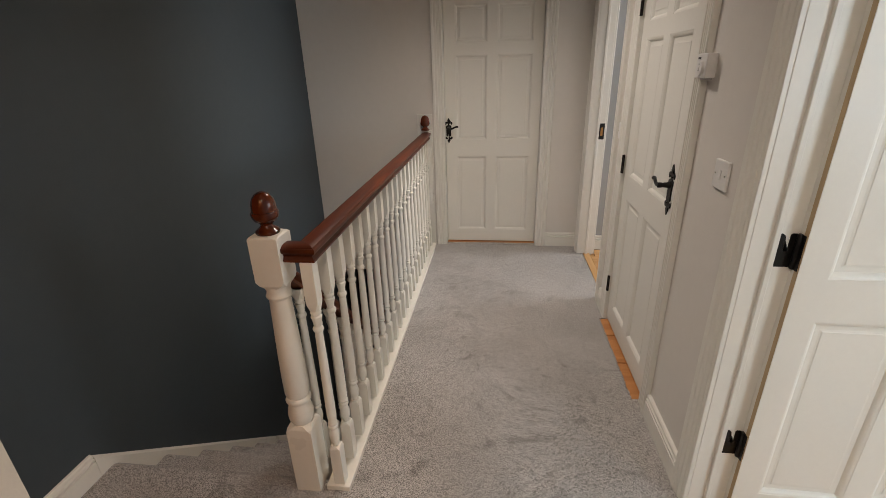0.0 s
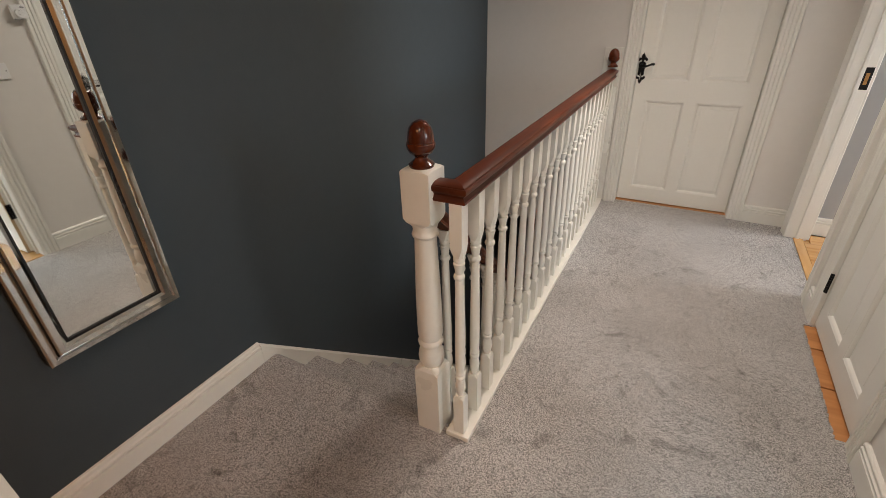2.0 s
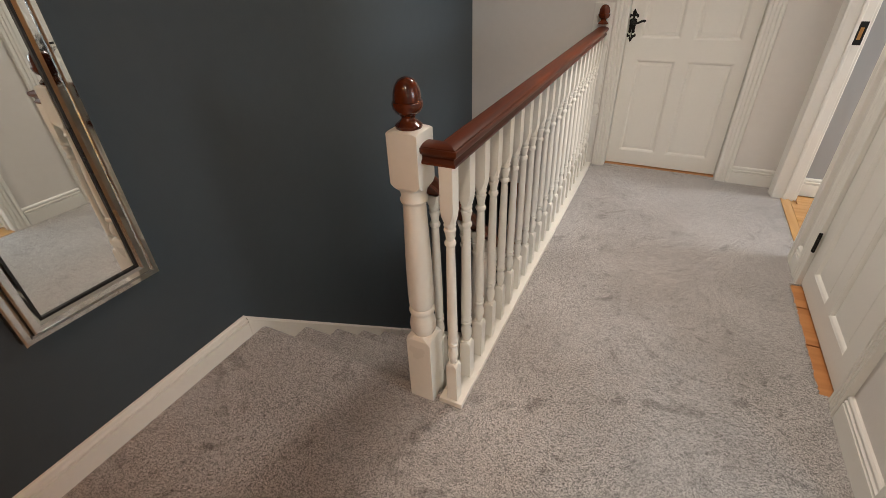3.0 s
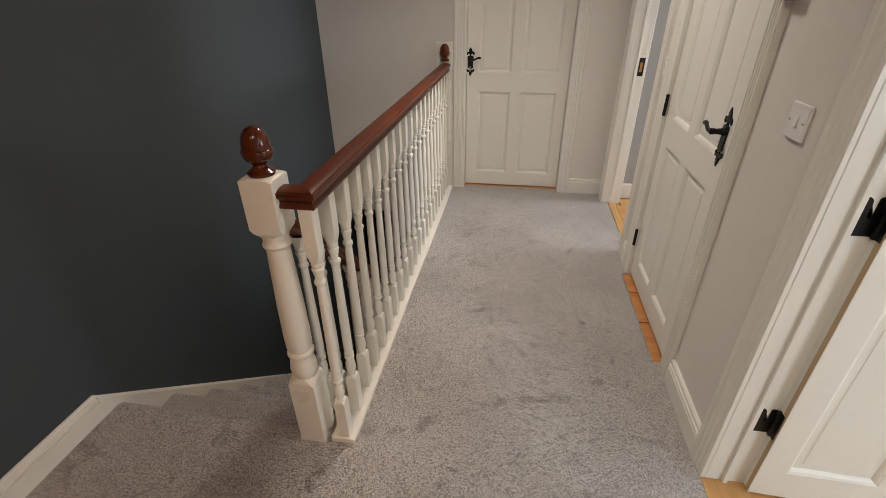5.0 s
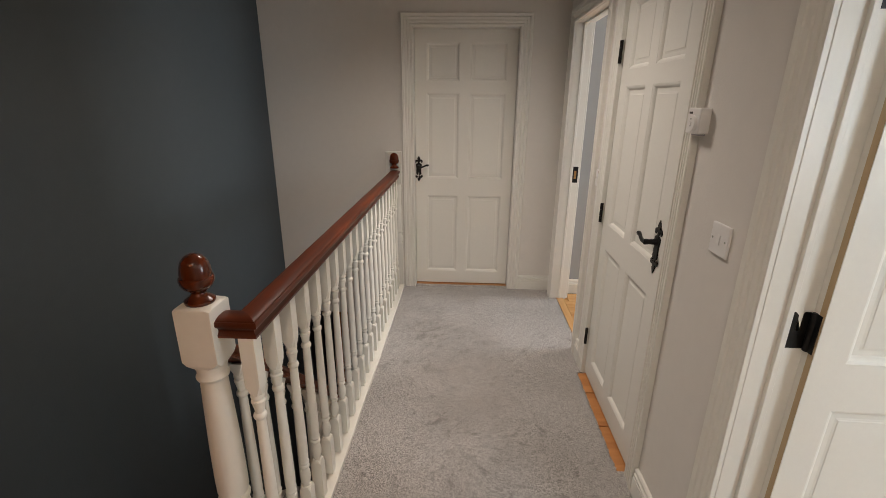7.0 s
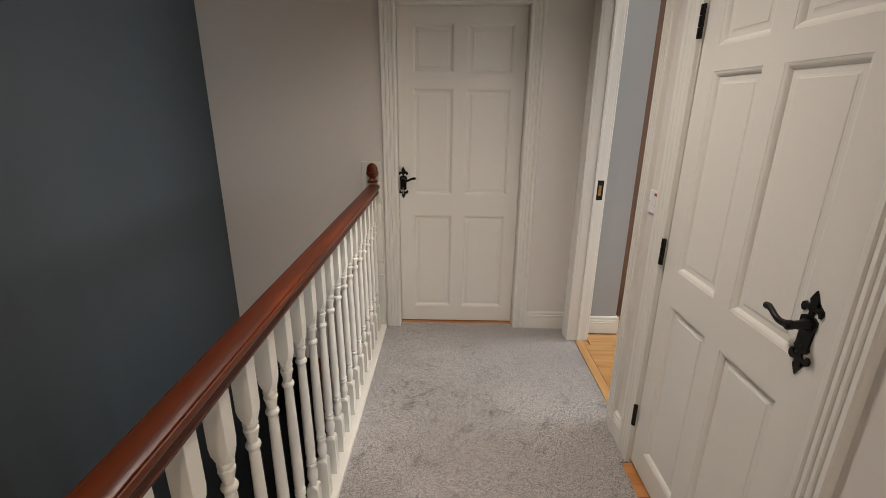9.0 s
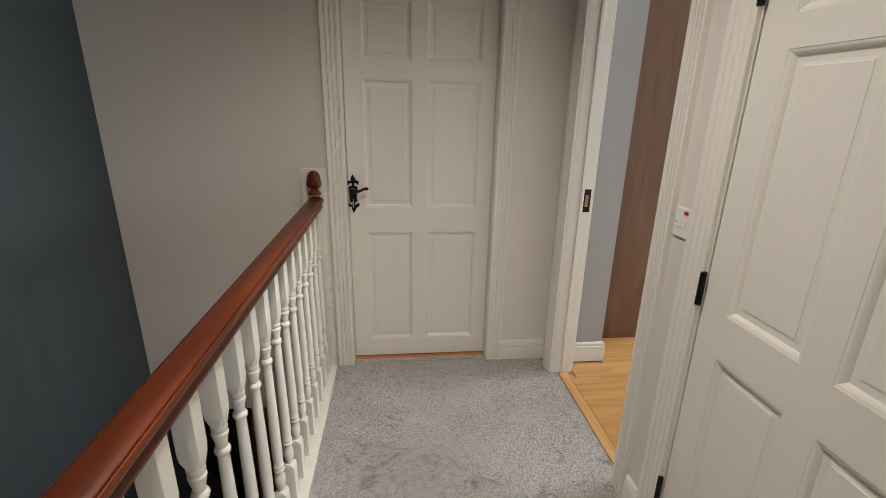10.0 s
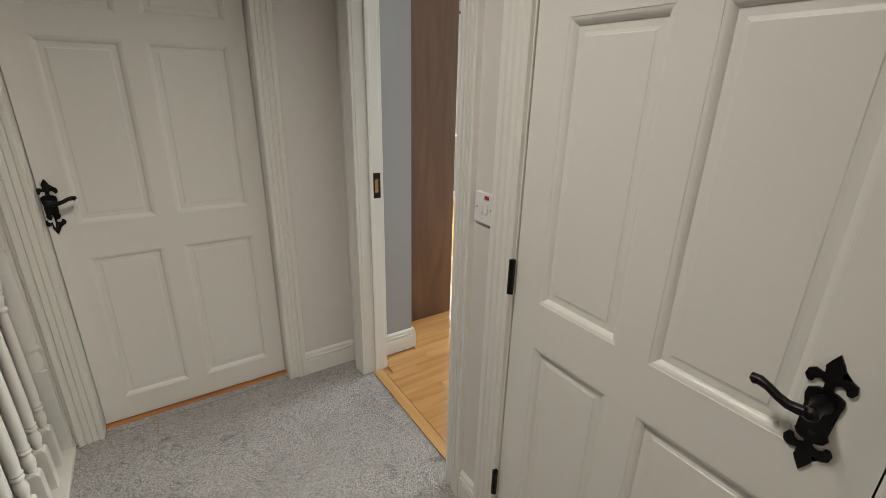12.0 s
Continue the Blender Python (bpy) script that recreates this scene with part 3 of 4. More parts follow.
def open_hinge(z):
    """Butt hinge folded open: one plate on the lining, knuckle, one plate on the door's edge."""
    th = thing("hinge", (0, 0, 0), "black steel butt hinge on an open door", "hinge", "open door hinges")
    y = NEAR_DOOR[1] - 0.006
    xe = XR2 - 0.009
    lobe = [(-0.045 + 0.013 * math.cos(a), 0.035 + 0.013 * math.sin(a)) for a in [k * math.pi / 8 for k in range(9)]]
    pts = [(-0.058, -0.042), (-0.053, -0.048), (-0.001, -0.048), (-0.001, 0.044), (-0.005, 0.048), (-0.017, 0.048), (-0.021, 0.044), (-0.021, 0.002), (-0.024, -0.002), (-0.029, -0.002), (-0.032, 0.002)] + lobe
    bm = outline(pts, 0.0022)
    bmesh.ops.translate(bm, verts=bm.verts[:], vec=(xe, y, z))
    part("jamb_plate", bm, IRON, th)
    part("knuckle", lathe([(0.006, -0.05), (0.0075, -0.048), (0.0075, 0.048), (0.006, 0.05)], 12, (xe - 0.002, y - 0.010, z)), IRON, th, smooth=True)
    part("leaf_plate", box(xe - 0.0022, xe - 0.0004, y - 0.030, y - 0.016, z - 0.05, z + 0.05), IRON, th)
    return th


for hz in (0.303, 0.975, 1.71):
    open_hinge(hz)
tagged(part("threshold", box(XR - 0.012, XR2, NEAR_DOOR[0] + 0.006, NEAR_DOOR[1] - 0.006, -0.02, 0.0045, 0.002), OAK, None), "oak threshold strip in the near doorway", "threshold", kind="structure")


# ---- balustrade ----
XB, RAIL_TOP, XSKEW = -0.534, 0.982, -0.0045   # rail line drifts slightly in plan
rail_x = lambda y: XB + XSKEW * (y - 1.46)
NEWEL = (-0.648, 1.464)


def acorn(m, label):
    th = thing("acorn_finial", (0, 0, 0), label, "finial", "acorn finials")
    part("base", lathe([(0.034, 0), (0.036, 0.004), (0.036, 0.009), (0.031, 0.013), (0.026, 0.017), (0.019, 0.023), (0.0175, 0.028), (0.022, 0.034)], 28), MAHOGANY, th, smooth=True)
    part("cup", lathe([(0.022, 0.034), (0.032, 0.041), (0.0385, 0.052), (0.0405, 0.062), (0.0395, 0.068), (0.036, 0.070)], 28), MAHOGANY, th, smooth=True)
    part("nut", lathe([(0.036, 0.068), (0.0365, 0.076), (0.035, 0.092), (0.030, 0.108), (0.021, 0.120), (0.010, 0.126), (0.002, 0.128)], 28), MAHOGANY, th, smooth=True)
    th.matrix_basis = m
    return th


def newel_post(m):
    th = thing("newel_post", (0, 0, 0), "cream painted turned newel post at the stair head", "newel post")
    h = 0.046
    part("foot_block", square_block(h, 0.0, 0.300, 0, 0.024), RAILWHITE, th)
    part("turned_shaft", lathe([(0.034, 0.290), (0.036, 0.306), (0.043, 0.316), (0.045, 0.338), (0.041, 0.362), (0.034, 0.380), (0.034, 0.386), (0.042, 0.392), (0.044, 0.400), (0.041, 0.408), (0.036, 0.412), (0.042, 0.428), (0.0425, 0.48), (0.041, 0.58), (0.037, 0.70), (0.034, 0.785), (0.034, 0.796), (0.039, 0.800), (0.041, 0.807), (0.038, 0.814), (0.036, 0.822), (0.040, 0.838), (0.040, 0.850)], 32), RAILWHITE, th, smooth=True)
    part("head_block", square_block(h, 0.840, 1.004, 0.024, 0.0), RAILWHITE, th)
    part("cap", square_block(h, 1.004, 1.012, 0, 0.0078), RAILWHITE, th)
    th.matrix_basis = m
    return th


newel_post(pose(*NEWEL, 0))
acorn(pose(*NEWEL, 1.011), "polished mahogany acorn finial on the newel post")

HALF_RAIL = [(0.0285, 0.0), (0.0295, 0.007), (0.024, 0.012), (0.0225, 0.018), (0.026, 0.025), (0.0340, 0.030), (0.0362, 0.036), (0.0362, 0.0430), (0.0345, 0.0458), (0.0325, 0.0465), (0.0312, 0.0440), (0.0300, 0.0440), (0.0288, 0.0478), (0.0270, 0.0490), (0.018, 0.0520), (0.006, 0.0532)]
RAIL_SECTION = HALF_RAIL + [(-a, h) for a, h in HALF_RAIL[::-1]]


def landing_rail():
    th = thing("handrail", (0, 0, 0), "polished mahogany handrail with a mitred return to the newel", "handrail")
    z, yr = RAIL_TOP - 0.055, 1.466
    bm = sweep([[(NEWEL[0] + 0.045, yr - s, z + h) for s, h in RAIL_SECTION], [(XB - s * -1, yr - s, z + h) for s, h in RAIL_SECTION]], None)
    part("return", bm, MAHOGANY_X, th, smooth=True)
    bm = sweep([[(XB + s, yr - s, z + h) for s, h in RAIL_SECTION], [(rail_x(YF - 0.035) + s, YF - 0.035, z + h) for s, h in RAIL_SECTION]], None)
    part("rail", bm, MAHOGANY_Y, th, smooth=True)
    return th


landing_rail()

BALUSTER = [(0.0115, 0.190), (0.0135, 0.205), (0.017, 0.216), (0.0185, 0.232), (0.017, 0.248), (0.0125, 0.262), (0.0125, 0.266), (0.0165, 0.270), (0.0180, 0.275), (0.0165, 0.280), (0.0125, 0.283), (0.0165, 0.287), (0.0180, 0.291), (0.0165, 0.296), (0.0145, 0.300), (0.0165, 0.320), (0.0165, 0.40), (0.015, 0.52), (0.0130, 0.655), (0.0122, 0.668), (0.0165, 0.673), (0.0182, 0.679), (0.0165, 0.685), (0.0122, 0.690), (0.0135, 0.704), (0.0160, 0.714), (0.0165, 0.718), (0.0182, 0.722), (0.0182, 0.726), (0.0145, 0.730), (0.0145, 0.733), (0.0178, 0.737), (0.0182, 0.741), (0.0165, 0.746), (0.0165, 0.760)]


def baluster(name="baluster", label="cream painted turned baluster under the handrail", group="landing balusters", top=0.928, foot=0.02):
    th = thing(name, (0, 0, 0), label, "baluster", group)
    h = 0.0200
    part("foot_block", square_block(h, foot, 0.200, 0, 0.016), RAILWHITE, th)
    part("turned_shaft", lathe([(r, z + 0.008) for r, z in BALUSTER], 16), RAILWHITE, th, smooth=True)
    part("head_block", square_block(h, 0.756, top, 0.040, 0), RAILWHITE, th)
    return th


first = baluster()
first.location = (XB, 1.458, 0)
n_bal, pitch = 21, 0.1205
for k in range(1, n_bal):
    copy_thing(first, pose(rail_x(1.458 + k * pitch), 1.458 + k * pitch, 0, 0, 0, 0))
tagged(part("trim", box(-0.582, -0.492, 1.428, YF - 0.035, 0.0, 0.022, 0.003), RAILWHITE, None), "cream painted base strip under the balusters", "base rail", kind="structure")

# half newel against the end wall
hn = thing("half_newel", (rail_x(YF), YF, 0), "white painted half newel on a wall board at the rail's end", "newel post")
part("wall_board", box(-0.075, 0.048, -0.016, 0.0, 0, 1.118, 0.002), WHITE, hn)
part("foot_block", box(-0.045, 0.045, -0.034, -0.016, 0.0, 0.385, 0.002), WHITE, hn)
bm = lathe([(r, z) for r, z in [(0.034, 0.385), (0.036, 0.392), (0.043, 0.402), (0.045, 0.425), (0.041, 0.448), (0.034, 0.462), (0.034, 0.468), (0.042, 0.474), (0.044, 0.482), (0.036, 0.494), (0.042, 0.510), (0.041, 0.64), (0.034, 0.815), (0.041, 0.837), (0.036, 0.852), (0.040, 0.868)]], 24)
bmesh.ops.scale(bm, verts=bm.verts[:], vec=(1, 0.45, 1))
bmesh.ops.translate(bm, verts=bm.verts[:], vec=(0, -0.016, 0))
part("turned_shaft", bm, WHITE, hn, smooth=True)
part("head_block", box(-0.045, 0.045, -0.036, -0.016, 0.868, 0.993, 0.002), WHITE, hn)
fa = acorn(pose(rail_x(YF) - 0.006, YF - 0.040, 0.994), "polished mahogany acorn finial by the end wall")
fa.scale = (0.95, 0.7, 0.92)


# lower balustrade down the flight, framed into the newel
def stair_balustrade():
    sl = -RISE / GOING
    th = thing("handrail", (0, 0, 0), "polished mahogany raking handrail down the stairs", "handrail")
    y0, y1 = NEWEL[1] + 0.045, 3.93
    zt = lambda y: 0.885 + sl * (y - y0)
    bm = sweep([[(NEWEL[0] + s, y, zt(y) - 0.055 + h) for s, h in RAIL_SECTION] for y in (y0, y1)], None)
    part("rail", bm, MAHOGANY_Y, th, smooth=True)
    st = thing("stair_string", (0, 0, 0), "cream painted outer stair string", "stair string", kind="structure")
    zs = lambda y: 0.06 + sl * (y - y0)
    bm = sweep([[(NEWEL[0] - 0.02, y, zs(y) - 0.34), (NEWEL[0] + 0.02, y, zs(y) - 0.34), (NEWEL[0] + 0.02, y, zs(y)), (NEWEL[0] - 0.02, y, zs(y))] for y in (y0, y1)], None)
    part("board", bm, RAILWHITE, st)
    proto = None
    for k in range(20):
        y = y0 + 0.075 + 0.118 * k
        if y > 3.9:
            break
        zf = zs(y) - 0.02
        if proto is None:
            proto = baluster(label="cream painted turned stair baluster", group="stair balusters", top=0.785, foot=0.0)
            proto.matrix_basis = pose(NEWEL[0], y, zf)
        else:
            copy_thing(proto, pose(NEWEL[0], y, zf))


stair_balustrade()


# ---- wall things ----
def tall_mirror():
    y0, y1, z0, z1 = 0.753, 1.149, 0.524, 1.90
    th = thing("wall_mirror", (XD, (y0 + y1) / 2, z0), "tall silver-framed mirror hanging on the dark blue wall", "mirror")
    w, h = y1 - y0, z1 - z0
    part("back_panel", box(0, 0.0345, -w / 2 + 0.002, w / 2 - 0.002, 0.002, h - 0.002), BLACK, th)
    fw = 0.056

    def strip(pa, pb, name):
        """A mitred, double-bevelled mirror strip: pa and pb give (y, z) of the two ends for an inset."""
        for prof, mat in ((((0.0, 0.0345), (0.0, 0.04), (0.005, 0.044), (0.018, 0.044), (0.024, 0.04), (0.024, 0.0345)), SILVER),
                          (((0.024, 0.0345), (0.024, 0.0375), (0.0275, 0.0375), (0.0275, 0.0345)), BLACK),
                          (((0.0275, 0.0345), (0.0275, 0.047), (0.032, 0.052), (0.048, 0.052), (fw, 0.045), (fw, 0.0345)), SILVER)):
            part(name if mat is SILVER else "groove", sweep([[(x, *pa(i)) for i, x in prof], [(x, *pb(i)) for i, x in prof]], None), mat, th)
    c = ((lambda i: (-w / 2 + i, i)), (lambda i: (w / 2 - i, i)), (lambda i: (w / 2 - i, h - i)), (lambda i: (-w / 2 + i, h - i)))
    for k in range(4):
        strip(c[k], c[(k + 1) % 4], "frame_strip")
    for ya, yb, za, zb in ((-w / 2 + fw, -w / 2 + fw + 0.007, fw, h - fw), (w / 2 - fw - 0.007, w / 2 - fw, fw, h - fw), (-w / 2 + fw + 0.007, w / 2 - fw - 0.007, fw, fw + 0.007), (-w / 2 + fw + 0.007, w / 2 - fw - 0.007, h - fw - 0.007, h - fw)):
        part("bead", box(0.0345, 0.044, ya, yb, za, zb), BLACK, th, "black inner bead")
    part("glass", box(0.0345, 0.038, -w / 2 + fw + 0.007, w / 2 - fw - 0.007, fw + 0.007, h - fw - 0.007), MIRROR, th)
    part("clip", box(0.0435, 0.0446, w / 2 - 0.017, w / 2 - 0.007, 0.706, 0.711), BLACK, th, "small black clip")
    return th


tall_mirror()


def wall_plate(name, y, z, w, h, label, rockers, neon=False):
    """A switch plate on the right-hand wall; x grows out of the wall to -x."""
    th = thing(name, (XR, y, z), label, "light switch")
    part("plate", box(-0.009, 0, -w / 2, w / 2, -h / 2, h / 2, 0.003), PLASTIC, th)
    for k in range(rockers):
        o = (k - (rockers - 1) / 2) * 0.020
        bm = box(-0.0125, -0.009, o - 0.007, o + 0.007, -0.014, 0.014, 0.001, 1)
        for v in bm.verts:
            if v.co.z > 0 and v.co.x < -0.011:
                v.co.x += 0.002
        part("rocker", bm, PLASTIC, th)
    for s in (-1, 1):
        bm = lathe([(0.0032, 0), (0.0032, 0.0012), (0.002, 0.0016)], 10)
        bmesh.ops.rotate(bm, verts=bm.verts[:], cent=(0, 0, 0), matrix=Matrix.Rotation(radians(-90), 3, "Y"))
        bmesh.ops.translate(bm, verts=bm.verts[:], vec=(-0.009, s * w * 0.36, 0))
        part("screw", bm, STEEL, th)
    if neon:
        part("neon", box(-0.0115, -0.008, -0.020, -0.002, 0.026, 0.036, 0.001, 1), RED, th, "red neon indicator")
    return th


wall_plate("light_switch", 1.703, 1.131, 0.086, 0.088, "white plastic single light switch", 1)
wall_plate("light_switch", 2.897, 1.106, 0.086, 0.088, "white plastic double switch with red neon", 2, True)


def thermostat():
    th = thing("thermostat", (XR, 1.912, 1.438), "white plastic room thermostat with a round dial", "thermostat")
    bm = box(-0.036, 0, -0.038, 0.038, -0.037, 0.037, 0.004)
    for v in bm.verts:
        if v.co.x > -0.015:
            v.co.y *= 0.86
    part("body", bm, PLASTIC, th)
    dial = lathe([(0.024, 0), (0.024, 0.006), (0.022, 0.009), (0.006, 0.009), (0.005, 0.011)], 28)
    bmesh.ops.rotate(dial, verts=dial.verts[:], cent=(0, 0, 0), matrix=Matrix.Rotation(radians(-90), 3, "Y"))
    bmesh.ops.translate(dial, verts=dial.verts[:], vec=(-0.035, -0.004, -0.008))
    dl = part("dial", dial, PLASTIC, th, smooth=True)
    for k in range(3):
        part("marking", box(-0.0446, -0.0438, -0.008, 0.000, -0.016 + 0.010 * k, -0.013 + 0.010 * k), GREYP, dl)
    part("badge", box(-0.0366, -0.0355, 0.008, 0.028, 0.020, 0.026), BLACK, th)
    part("lower_clip", box(-0.030, -0.006, -0.028, 0.010, -0.042, -0.036, 0.001, 1), GREYP, th)
    return th


thermostat()


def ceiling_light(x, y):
    """Small unseen downlight added at a ceiling lamp: a pressed rim round a frosted lens."""
    th = thing("downlight", (x, y, H), "white rimmed downlight added at an unseen ceiling lamp", "downlight", "landing downlights")
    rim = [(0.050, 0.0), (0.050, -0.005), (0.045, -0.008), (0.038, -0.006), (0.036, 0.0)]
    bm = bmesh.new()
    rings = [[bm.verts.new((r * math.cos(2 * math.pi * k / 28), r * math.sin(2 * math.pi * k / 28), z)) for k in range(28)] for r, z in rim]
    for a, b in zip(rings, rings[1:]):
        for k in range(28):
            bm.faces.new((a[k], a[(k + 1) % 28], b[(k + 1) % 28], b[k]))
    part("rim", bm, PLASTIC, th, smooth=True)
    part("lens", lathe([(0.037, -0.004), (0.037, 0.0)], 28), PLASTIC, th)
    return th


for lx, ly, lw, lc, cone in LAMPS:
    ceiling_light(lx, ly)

# ---- bedroom beyond the open doorway ----
BX1, BY1, NIB = 4.6, 6.68, 1.045
bm = box(XR + 0.03, XR2 + 0.06, 2.88, YF2, -0.25, -0.010)
box(XR2 + 0.06, BX1, 2.88, BY1, -0.25, -0.010, bm=bm)
tagged(part("floor", bm, OAK, None), "bedroom sub floor", "floor", kind="structure")
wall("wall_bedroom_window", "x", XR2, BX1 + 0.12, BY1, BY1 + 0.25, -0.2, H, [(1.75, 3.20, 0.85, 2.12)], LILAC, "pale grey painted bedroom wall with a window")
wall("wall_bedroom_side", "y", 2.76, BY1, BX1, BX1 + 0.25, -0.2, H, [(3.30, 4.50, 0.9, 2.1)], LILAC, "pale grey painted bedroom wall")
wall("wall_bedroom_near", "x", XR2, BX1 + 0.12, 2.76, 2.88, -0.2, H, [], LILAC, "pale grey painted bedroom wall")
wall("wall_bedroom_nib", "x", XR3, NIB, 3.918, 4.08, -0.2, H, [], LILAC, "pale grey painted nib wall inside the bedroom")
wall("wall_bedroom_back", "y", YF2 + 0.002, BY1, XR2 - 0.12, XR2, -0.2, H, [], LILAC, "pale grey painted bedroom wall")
tagged(part("ceiling", box(XR2 - 0.02, BX1 + 0.12, 2.76, BY1 + 0.25, H + 0.001, H + 0.1), CEIL, None), "white bedroom ceiling", "ceiling", kind="structure")
skirting("x", XR3 + 0.001, NIB, 3.918, -1)
skirting("y", 3.918 - 0.018, 4.08, NIB, 1)
skirting("x", 1.5, BX1 - 0.02, BY1, -1)


def wardrobe():
    th = thing("wardrobe", (XR2 + 0.01, 4.154, 0), "tall walnut-effect wardrobe with a plain end panel", "wardrobe")
    part("side_panel", box(0, 0.626, 0, 0.020, 0, 2.28, 0.001, 1), WALNUT, th)
    part("side_panel", box(0, 0.615, 1.48, 1.50, 0, 2.28, 0.001, 1), WALNUT, th)
    part("carcass", box(0.002, 0.588, 0.021, 1.479, 0.08, 2.26), WALNUT, th)
    for k in range(3):
        d = part("door", box(0.590, 0.610, 0.022 + k * 0.486, 0.504 + k * 0.486, 0.08, 2.27, 0.001, 1), WALNUT, th)
    part("plinth", box(0.002, 0.580, 0.021, 1.479, 0, 0.078), WALNUT, th)
    return th


wardrobe()


def curtain(x0, x1, y, z0, z1):
    th = thing("curtain", ((x0 + x1) / 2, y, z0), "long charcoal curtain with silver and crimson bands at its head", "curtain")

    def cloth(za, zb, name, mat, label):
        bm = bmesh.new()
        n = 72
        cols = []
        for k in range(n + 1):
            u = k / n
            x = (u - 0.5) * (x1 - x0)
            yy = 0.040 * math.sin(u * 2 * math.pi * 7) + 0.010 * math.sin(u * 31)
            nx = 0.012
            cols.append([bm.verts.new((x + 0.006 * math.sin(9 * z + 5 * u), yy + o, z)) for o in (0, nx) for z in (za - z0, (za + zb) / 2 - z0, zb - z0)])
        for a, b in zip(cols, cols[1:]):
            for i, j in ((0, 1), (1, 2), (3, 4), (4, 5)):
                bm.faces.new((a[i], b[i], b[j], a[j]))
            bm.faces.new((a[0], a[3], b[3], b[0]))
            bm.faces.new((a[2], b[2], b[5], a[5]))
        for c in (cols[0], cols[-1]):
            bm.faces.new((c[0], c[1], c[4], c[3]))
            bm.faces.new((c[1], c[2], c[5], c[4]))
        part(name, bm, mat, th, label, smooth=True)
    cloth(z0, z1 - 0.29, "cloth", CURT, "")
    cloth(z1 - 0.29, z1 - 0.155, "band", GREYBAND, "patterned silver band")
    cloth(z1 - 0.155, z1, "heading", PINK, "crimson heading band")
    return th


curtain(3.30, 3.62, BY1 - 0.10, 0.02, 2.215)
curtain(1.35, 1.72, BY1 - 0.10, 0.02, 2.215)
rod = thing("curtain_rod", (2.45, BY1 - 0.095, 2.19), "black curtain pole with round finials", "curtain rod")
bm = tube([(-1.16, 0, 0), (1.16, 0, 0)], [0.012, 0.012])
part("pole", bm, IRON, rod, smooth=True)
for s in (-1, 1):
    bm = lathe([(0.002, -0.028), (0.018, -0.022), (0.028, 0), (0.018, 0.022), (0.002, 0.028)], 16, (s * 1.185, 0, 0))
    part("finial", bm, IRON, rod, smooth=True)


def window(name, u0, u1, z0, z1, place, label):
    """Casement window with a mullion: place(u, d, z) as for door frames."""
    th = thing(name, (0, 0, 0), label, "window", kind="structure")

    def slab(nm, ua, ub, da, db, za, zb, mat):
        p, q = place(ua, da, za), place(ub, db, zb)
        return part(nm, box(min(p[0], q[0]), max(p[0], q[0]), min(p[1], q[1]), max(p[1], q[1]), za, zb, 0.003 if mat is WHITE else 0, 1), mat, th)
    f = 0.06
    slab("window_frame", u0, u0 + f, 0.10, 0.17, z0, z1, WHITE)
    slab("window_frame", u1 - f, u1, 0.10, 0.17, z0, z1, WHITE)
    slab("window_frame", u0 + f, u1 - f, 0.10, 0.17, z0, z0 + f, WHITE)
    slab("window_frame", u0 + f, u1 - f, 0.10, 0.17, z1 - f, z1, WHITE)
    mid = (u0 + u1) / 2
    slab("mullion", mid - 0.035, mid + 0.035, 0.10, 0.17, z0 + f, z1 - f, WHITE)
    for a, b in ((u0 + f, mid - 0.035), (mid + 0.035, u1 - f)):
        g = slab("pane", a, b, 0.132, 0.138, z0 + f, z1 - f, GLASS)
        g.visible_shadow = False
    slab("window_sill", u0 - 0.04, u1 + 0.04, -0.03, 0.10, z0 - 0.03, z0, WHITE)
    return th


window("window_1", 1.75, 3.20, 0.85, 2.12, lambda u, d, z: (u, BY1 + d, z), "white casement window in the bedroom")

window("window_3", 3.30, 4.50, 0.9, 2.1, lambda u, d, z: (BX1 + d, u, z), "white casement window in the bedroom's side wall")

# ---- room beyond the near doorway ----
NX1, NY0 = 4.15, -1.55
tagged(part("floor", box(XR2, NX1, NY0, 2.0, -0.25, 0.0), OAK, None), "oak floor of the near room", "floor", kind="structure")
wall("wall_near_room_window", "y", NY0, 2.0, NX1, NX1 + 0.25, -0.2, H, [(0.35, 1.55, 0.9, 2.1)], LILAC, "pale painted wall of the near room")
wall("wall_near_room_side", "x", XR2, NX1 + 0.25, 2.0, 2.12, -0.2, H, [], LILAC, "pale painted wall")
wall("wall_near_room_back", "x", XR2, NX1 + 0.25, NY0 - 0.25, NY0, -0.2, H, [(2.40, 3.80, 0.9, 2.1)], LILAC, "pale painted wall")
tagged(part("ceiling", box(XR2, NX1 + 0.25, NY0 - 0.25, 2.12, H, H + 0.1), CEIL, None), "white ceiling of the near room", "ceiling", kind="structure")
skirting("x", XR2 + 0.02, NX1 - 0.02, 2.0, -1)
window("window_2", 2.40, 3.80, 0.9, 2.1, lambda u, d, z: (u, NY0 - d, z), "white casement window in the near room")

# unseen window, added round the lamp that brightens the slate-blue wall
window("window_4", 0.35, 1.55, 0.9, 2.1, lambda u, d, z: (NX1 + d, u, z), "white casement window added facing the near doorway, unseen")

# cupboard behind the closed door, and the room behind the end door
wall("wall_cupboard", "y", 2.12, 2.76, XR2 + 0.70, XR2 + 0.80, -0.2, H, [], WALL, "plain cupboard back wall")
wall("wall_end_room", "x", XD - 0.12, XR2 - 0.12, 5.0, 5.1, -0.2, H, [], WALL, "plain wall behind the end door")

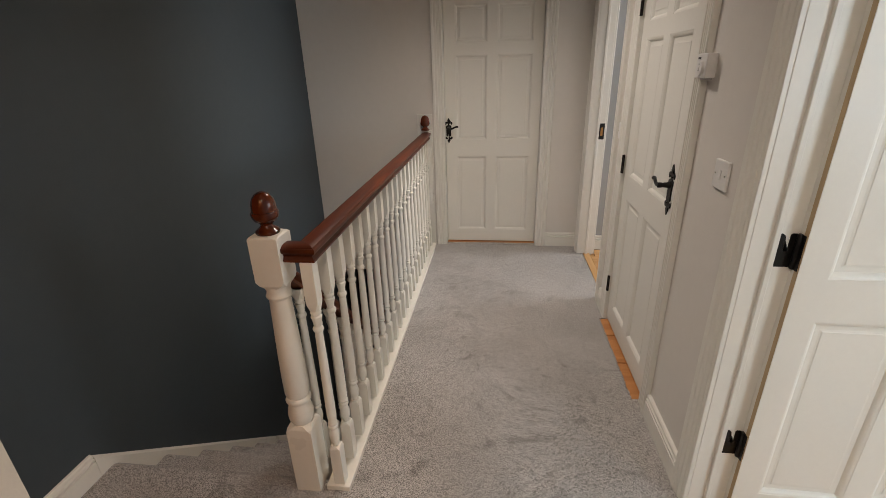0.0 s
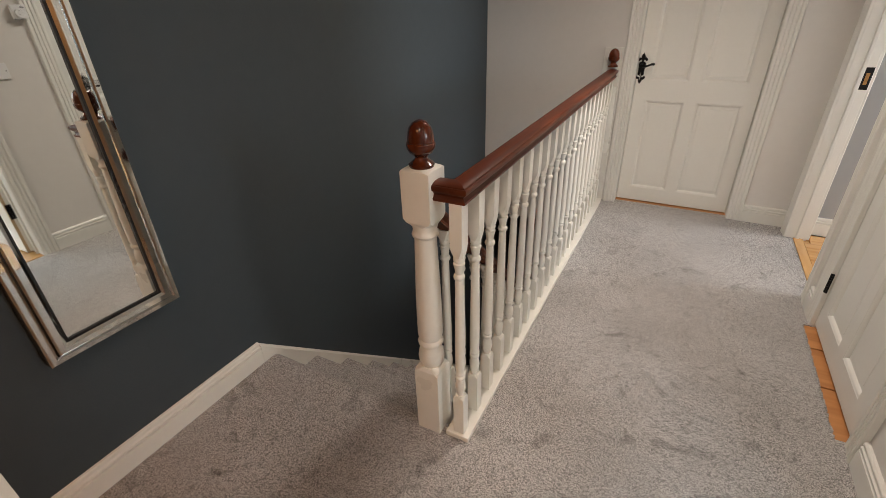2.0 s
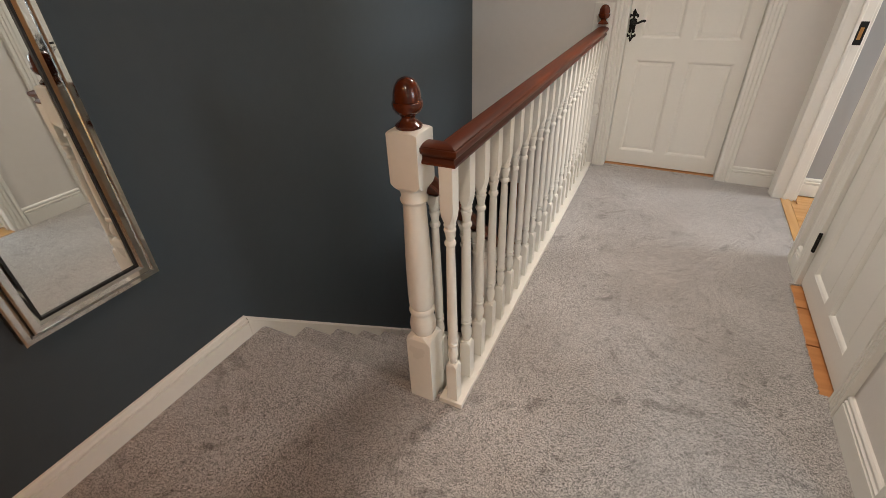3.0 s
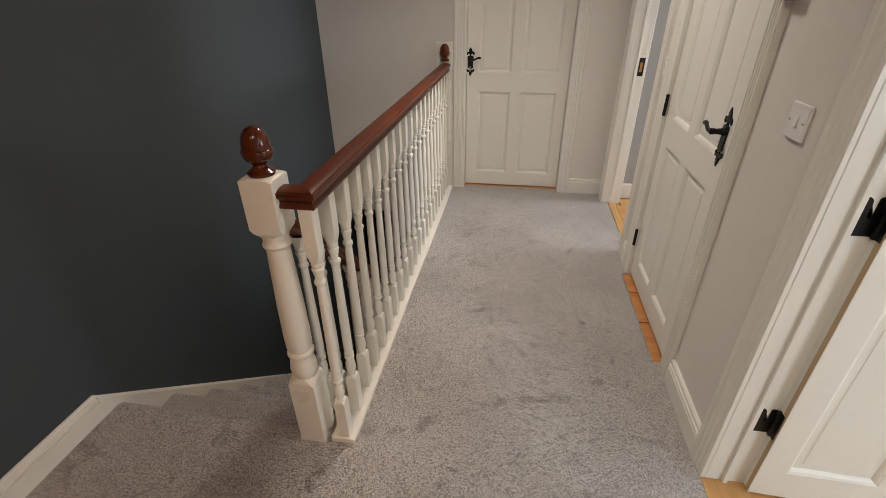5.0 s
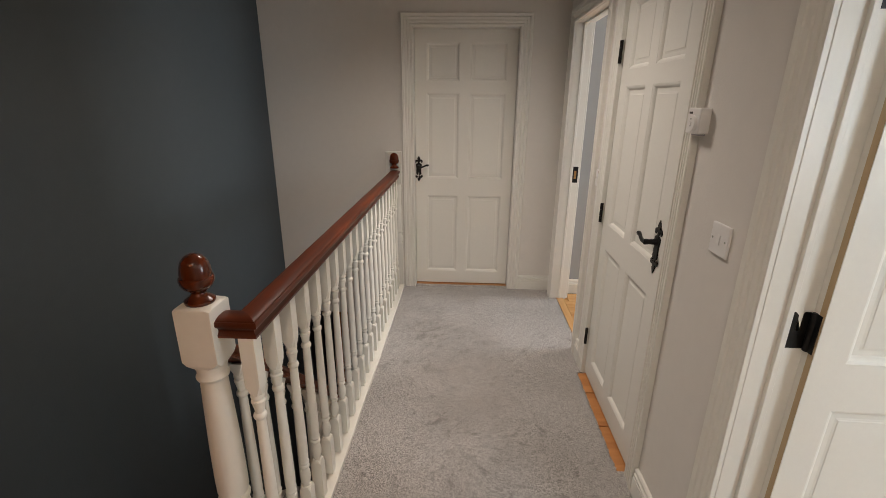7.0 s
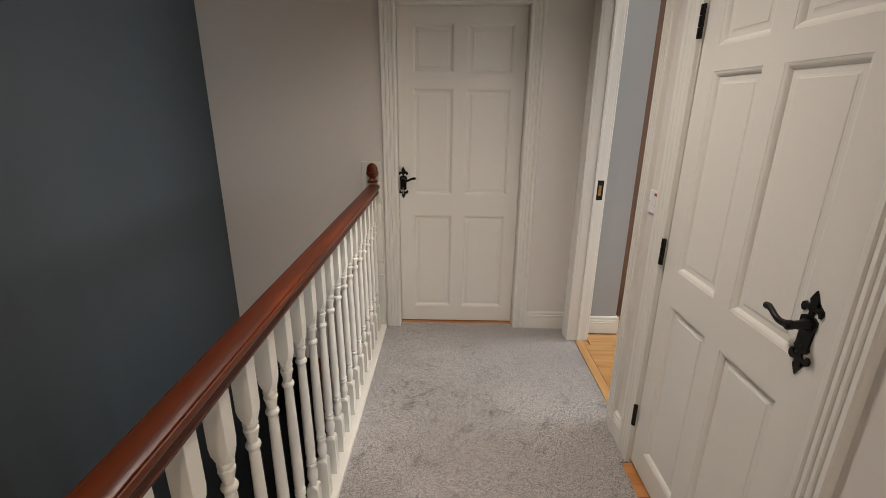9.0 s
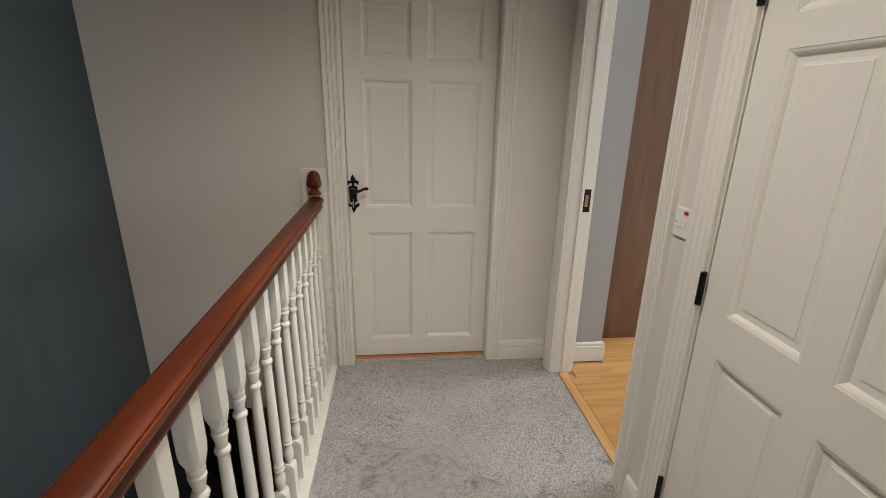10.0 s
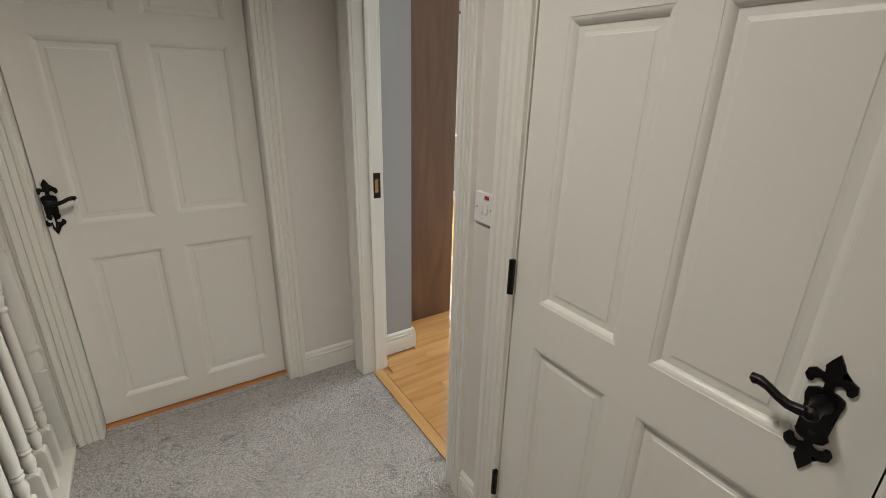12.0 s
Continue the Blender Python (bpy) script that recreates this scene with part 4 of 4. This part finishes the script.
# ---- hall below ----
LY = 5.30
tagged(part("floor", box(XD - 0.12, 1.6, YB, LY, -2.62, -2.52), BROWNFLOOR, None), "dark wooden floor of the hall below", "floor", kind="structure")
wall("wall_below", "y", YB, LY, 1.6, 1.72, -2.52, -0.25, [], WALL, "greige painted wall of the hall below")
wall("wall_below_left", "y", YF2, LY, XD - 0.12, XD, -2.52, -0.25, [], DARK, "dark painted wall of the hall below")
wall("wall_below_back", "x", XD - 0.12, 1.72, YB - 0.12, YB, -2.52, -0.3, [], WALL, "greige painted wall of the hall below")
wall("wall_below_end", "x", XD - 0.12, 1.72, LY, LY + 0.12, -2.52, -0.25, [], WALL, "greige painted wall of the hall below")
tagged(part("ceiling", box(XD - 0.12, 1.72, YF2 + 0.002, LY + 0.12, -0.25, -0.20), CEIL, None), "white ceiling of the hall below", "ceiling", kind="structure")
pd = thing("door_4", (-1.22, 4.80, -2.52), "varnished pine door standing ajar in the hall below", "door")
part("frame", box(-0.115, 0.095, 0, 0.038, 0.004, 1.90, 0.003, 1), PINE_Z, pd)
part("panel", box(-0.070, 0.050, -0.004, 0.002, 1.05, 1.75, 0.002, 1), PINE_Z, pd)

# ground outside
tagged(part("ground", box(-60, 60, -60, 60, -3.2, -3.0), GRASS, None), "lawn outside the windows", "ground", kind="structure")

# ---- corner of the passage behind ----
wall("wall_passage", "y", YB, PY, PX - 0.11, PX, -0.0, H, [], WALL, "greige painted wall corner of the passage")

# ---- bedroom floorboards ----
boards = thing("floorboards", (0, 0, 0), "honey oak strip flooring in the bedroom", "floorboards", kind="structure")
part("border", box(0.7485, 0.800, BED_DOOR[0] + 0.006, BED_DOOR[1] - 0.006, -0.0098, 0.004, 0.0015, 1), OAK, boards)
random.seed(5)
rest = bmesh.new()
row, y = 0, 2.885
while y < BY1 - 0.01:
    w = min(0.066, BY1 - 0.004 - y)
    lo = 0.801 if BED_DOOR[0] + 0.006 < y < BED_DOOR[1] - 0.066 else XR2 + 0.002
    if 3.85 < y < 4.10:
        lo = NIB + 0.002 if y > 3.87 else XR2 + 0.002
    x = lo - random.uniform(0, 0.4)
    while x < BX1 - 0.01:
        L = random.uniform(0.34, 0.55)
        xa, xb = max(x, lo), min(x + L, BX1 - 0.004)
        if xb - xa > 0.015:
            dims = (xa + 0.0002, xb - 0.0002, y + 0.0002, y + w - 0.0002, -0.0098, 0.0035 + random.uniform(0, 0.0004))
            if y < 4.4 and xa < 2.3:
                part("plank", box(*dims, 0.0004, 1), OAK_X, boards)
            else:
                box(*dims, bm=rest)
        x += L
    y += w
tagged(part("far_strips", rest, OAK_X, boards), kind="stuff")
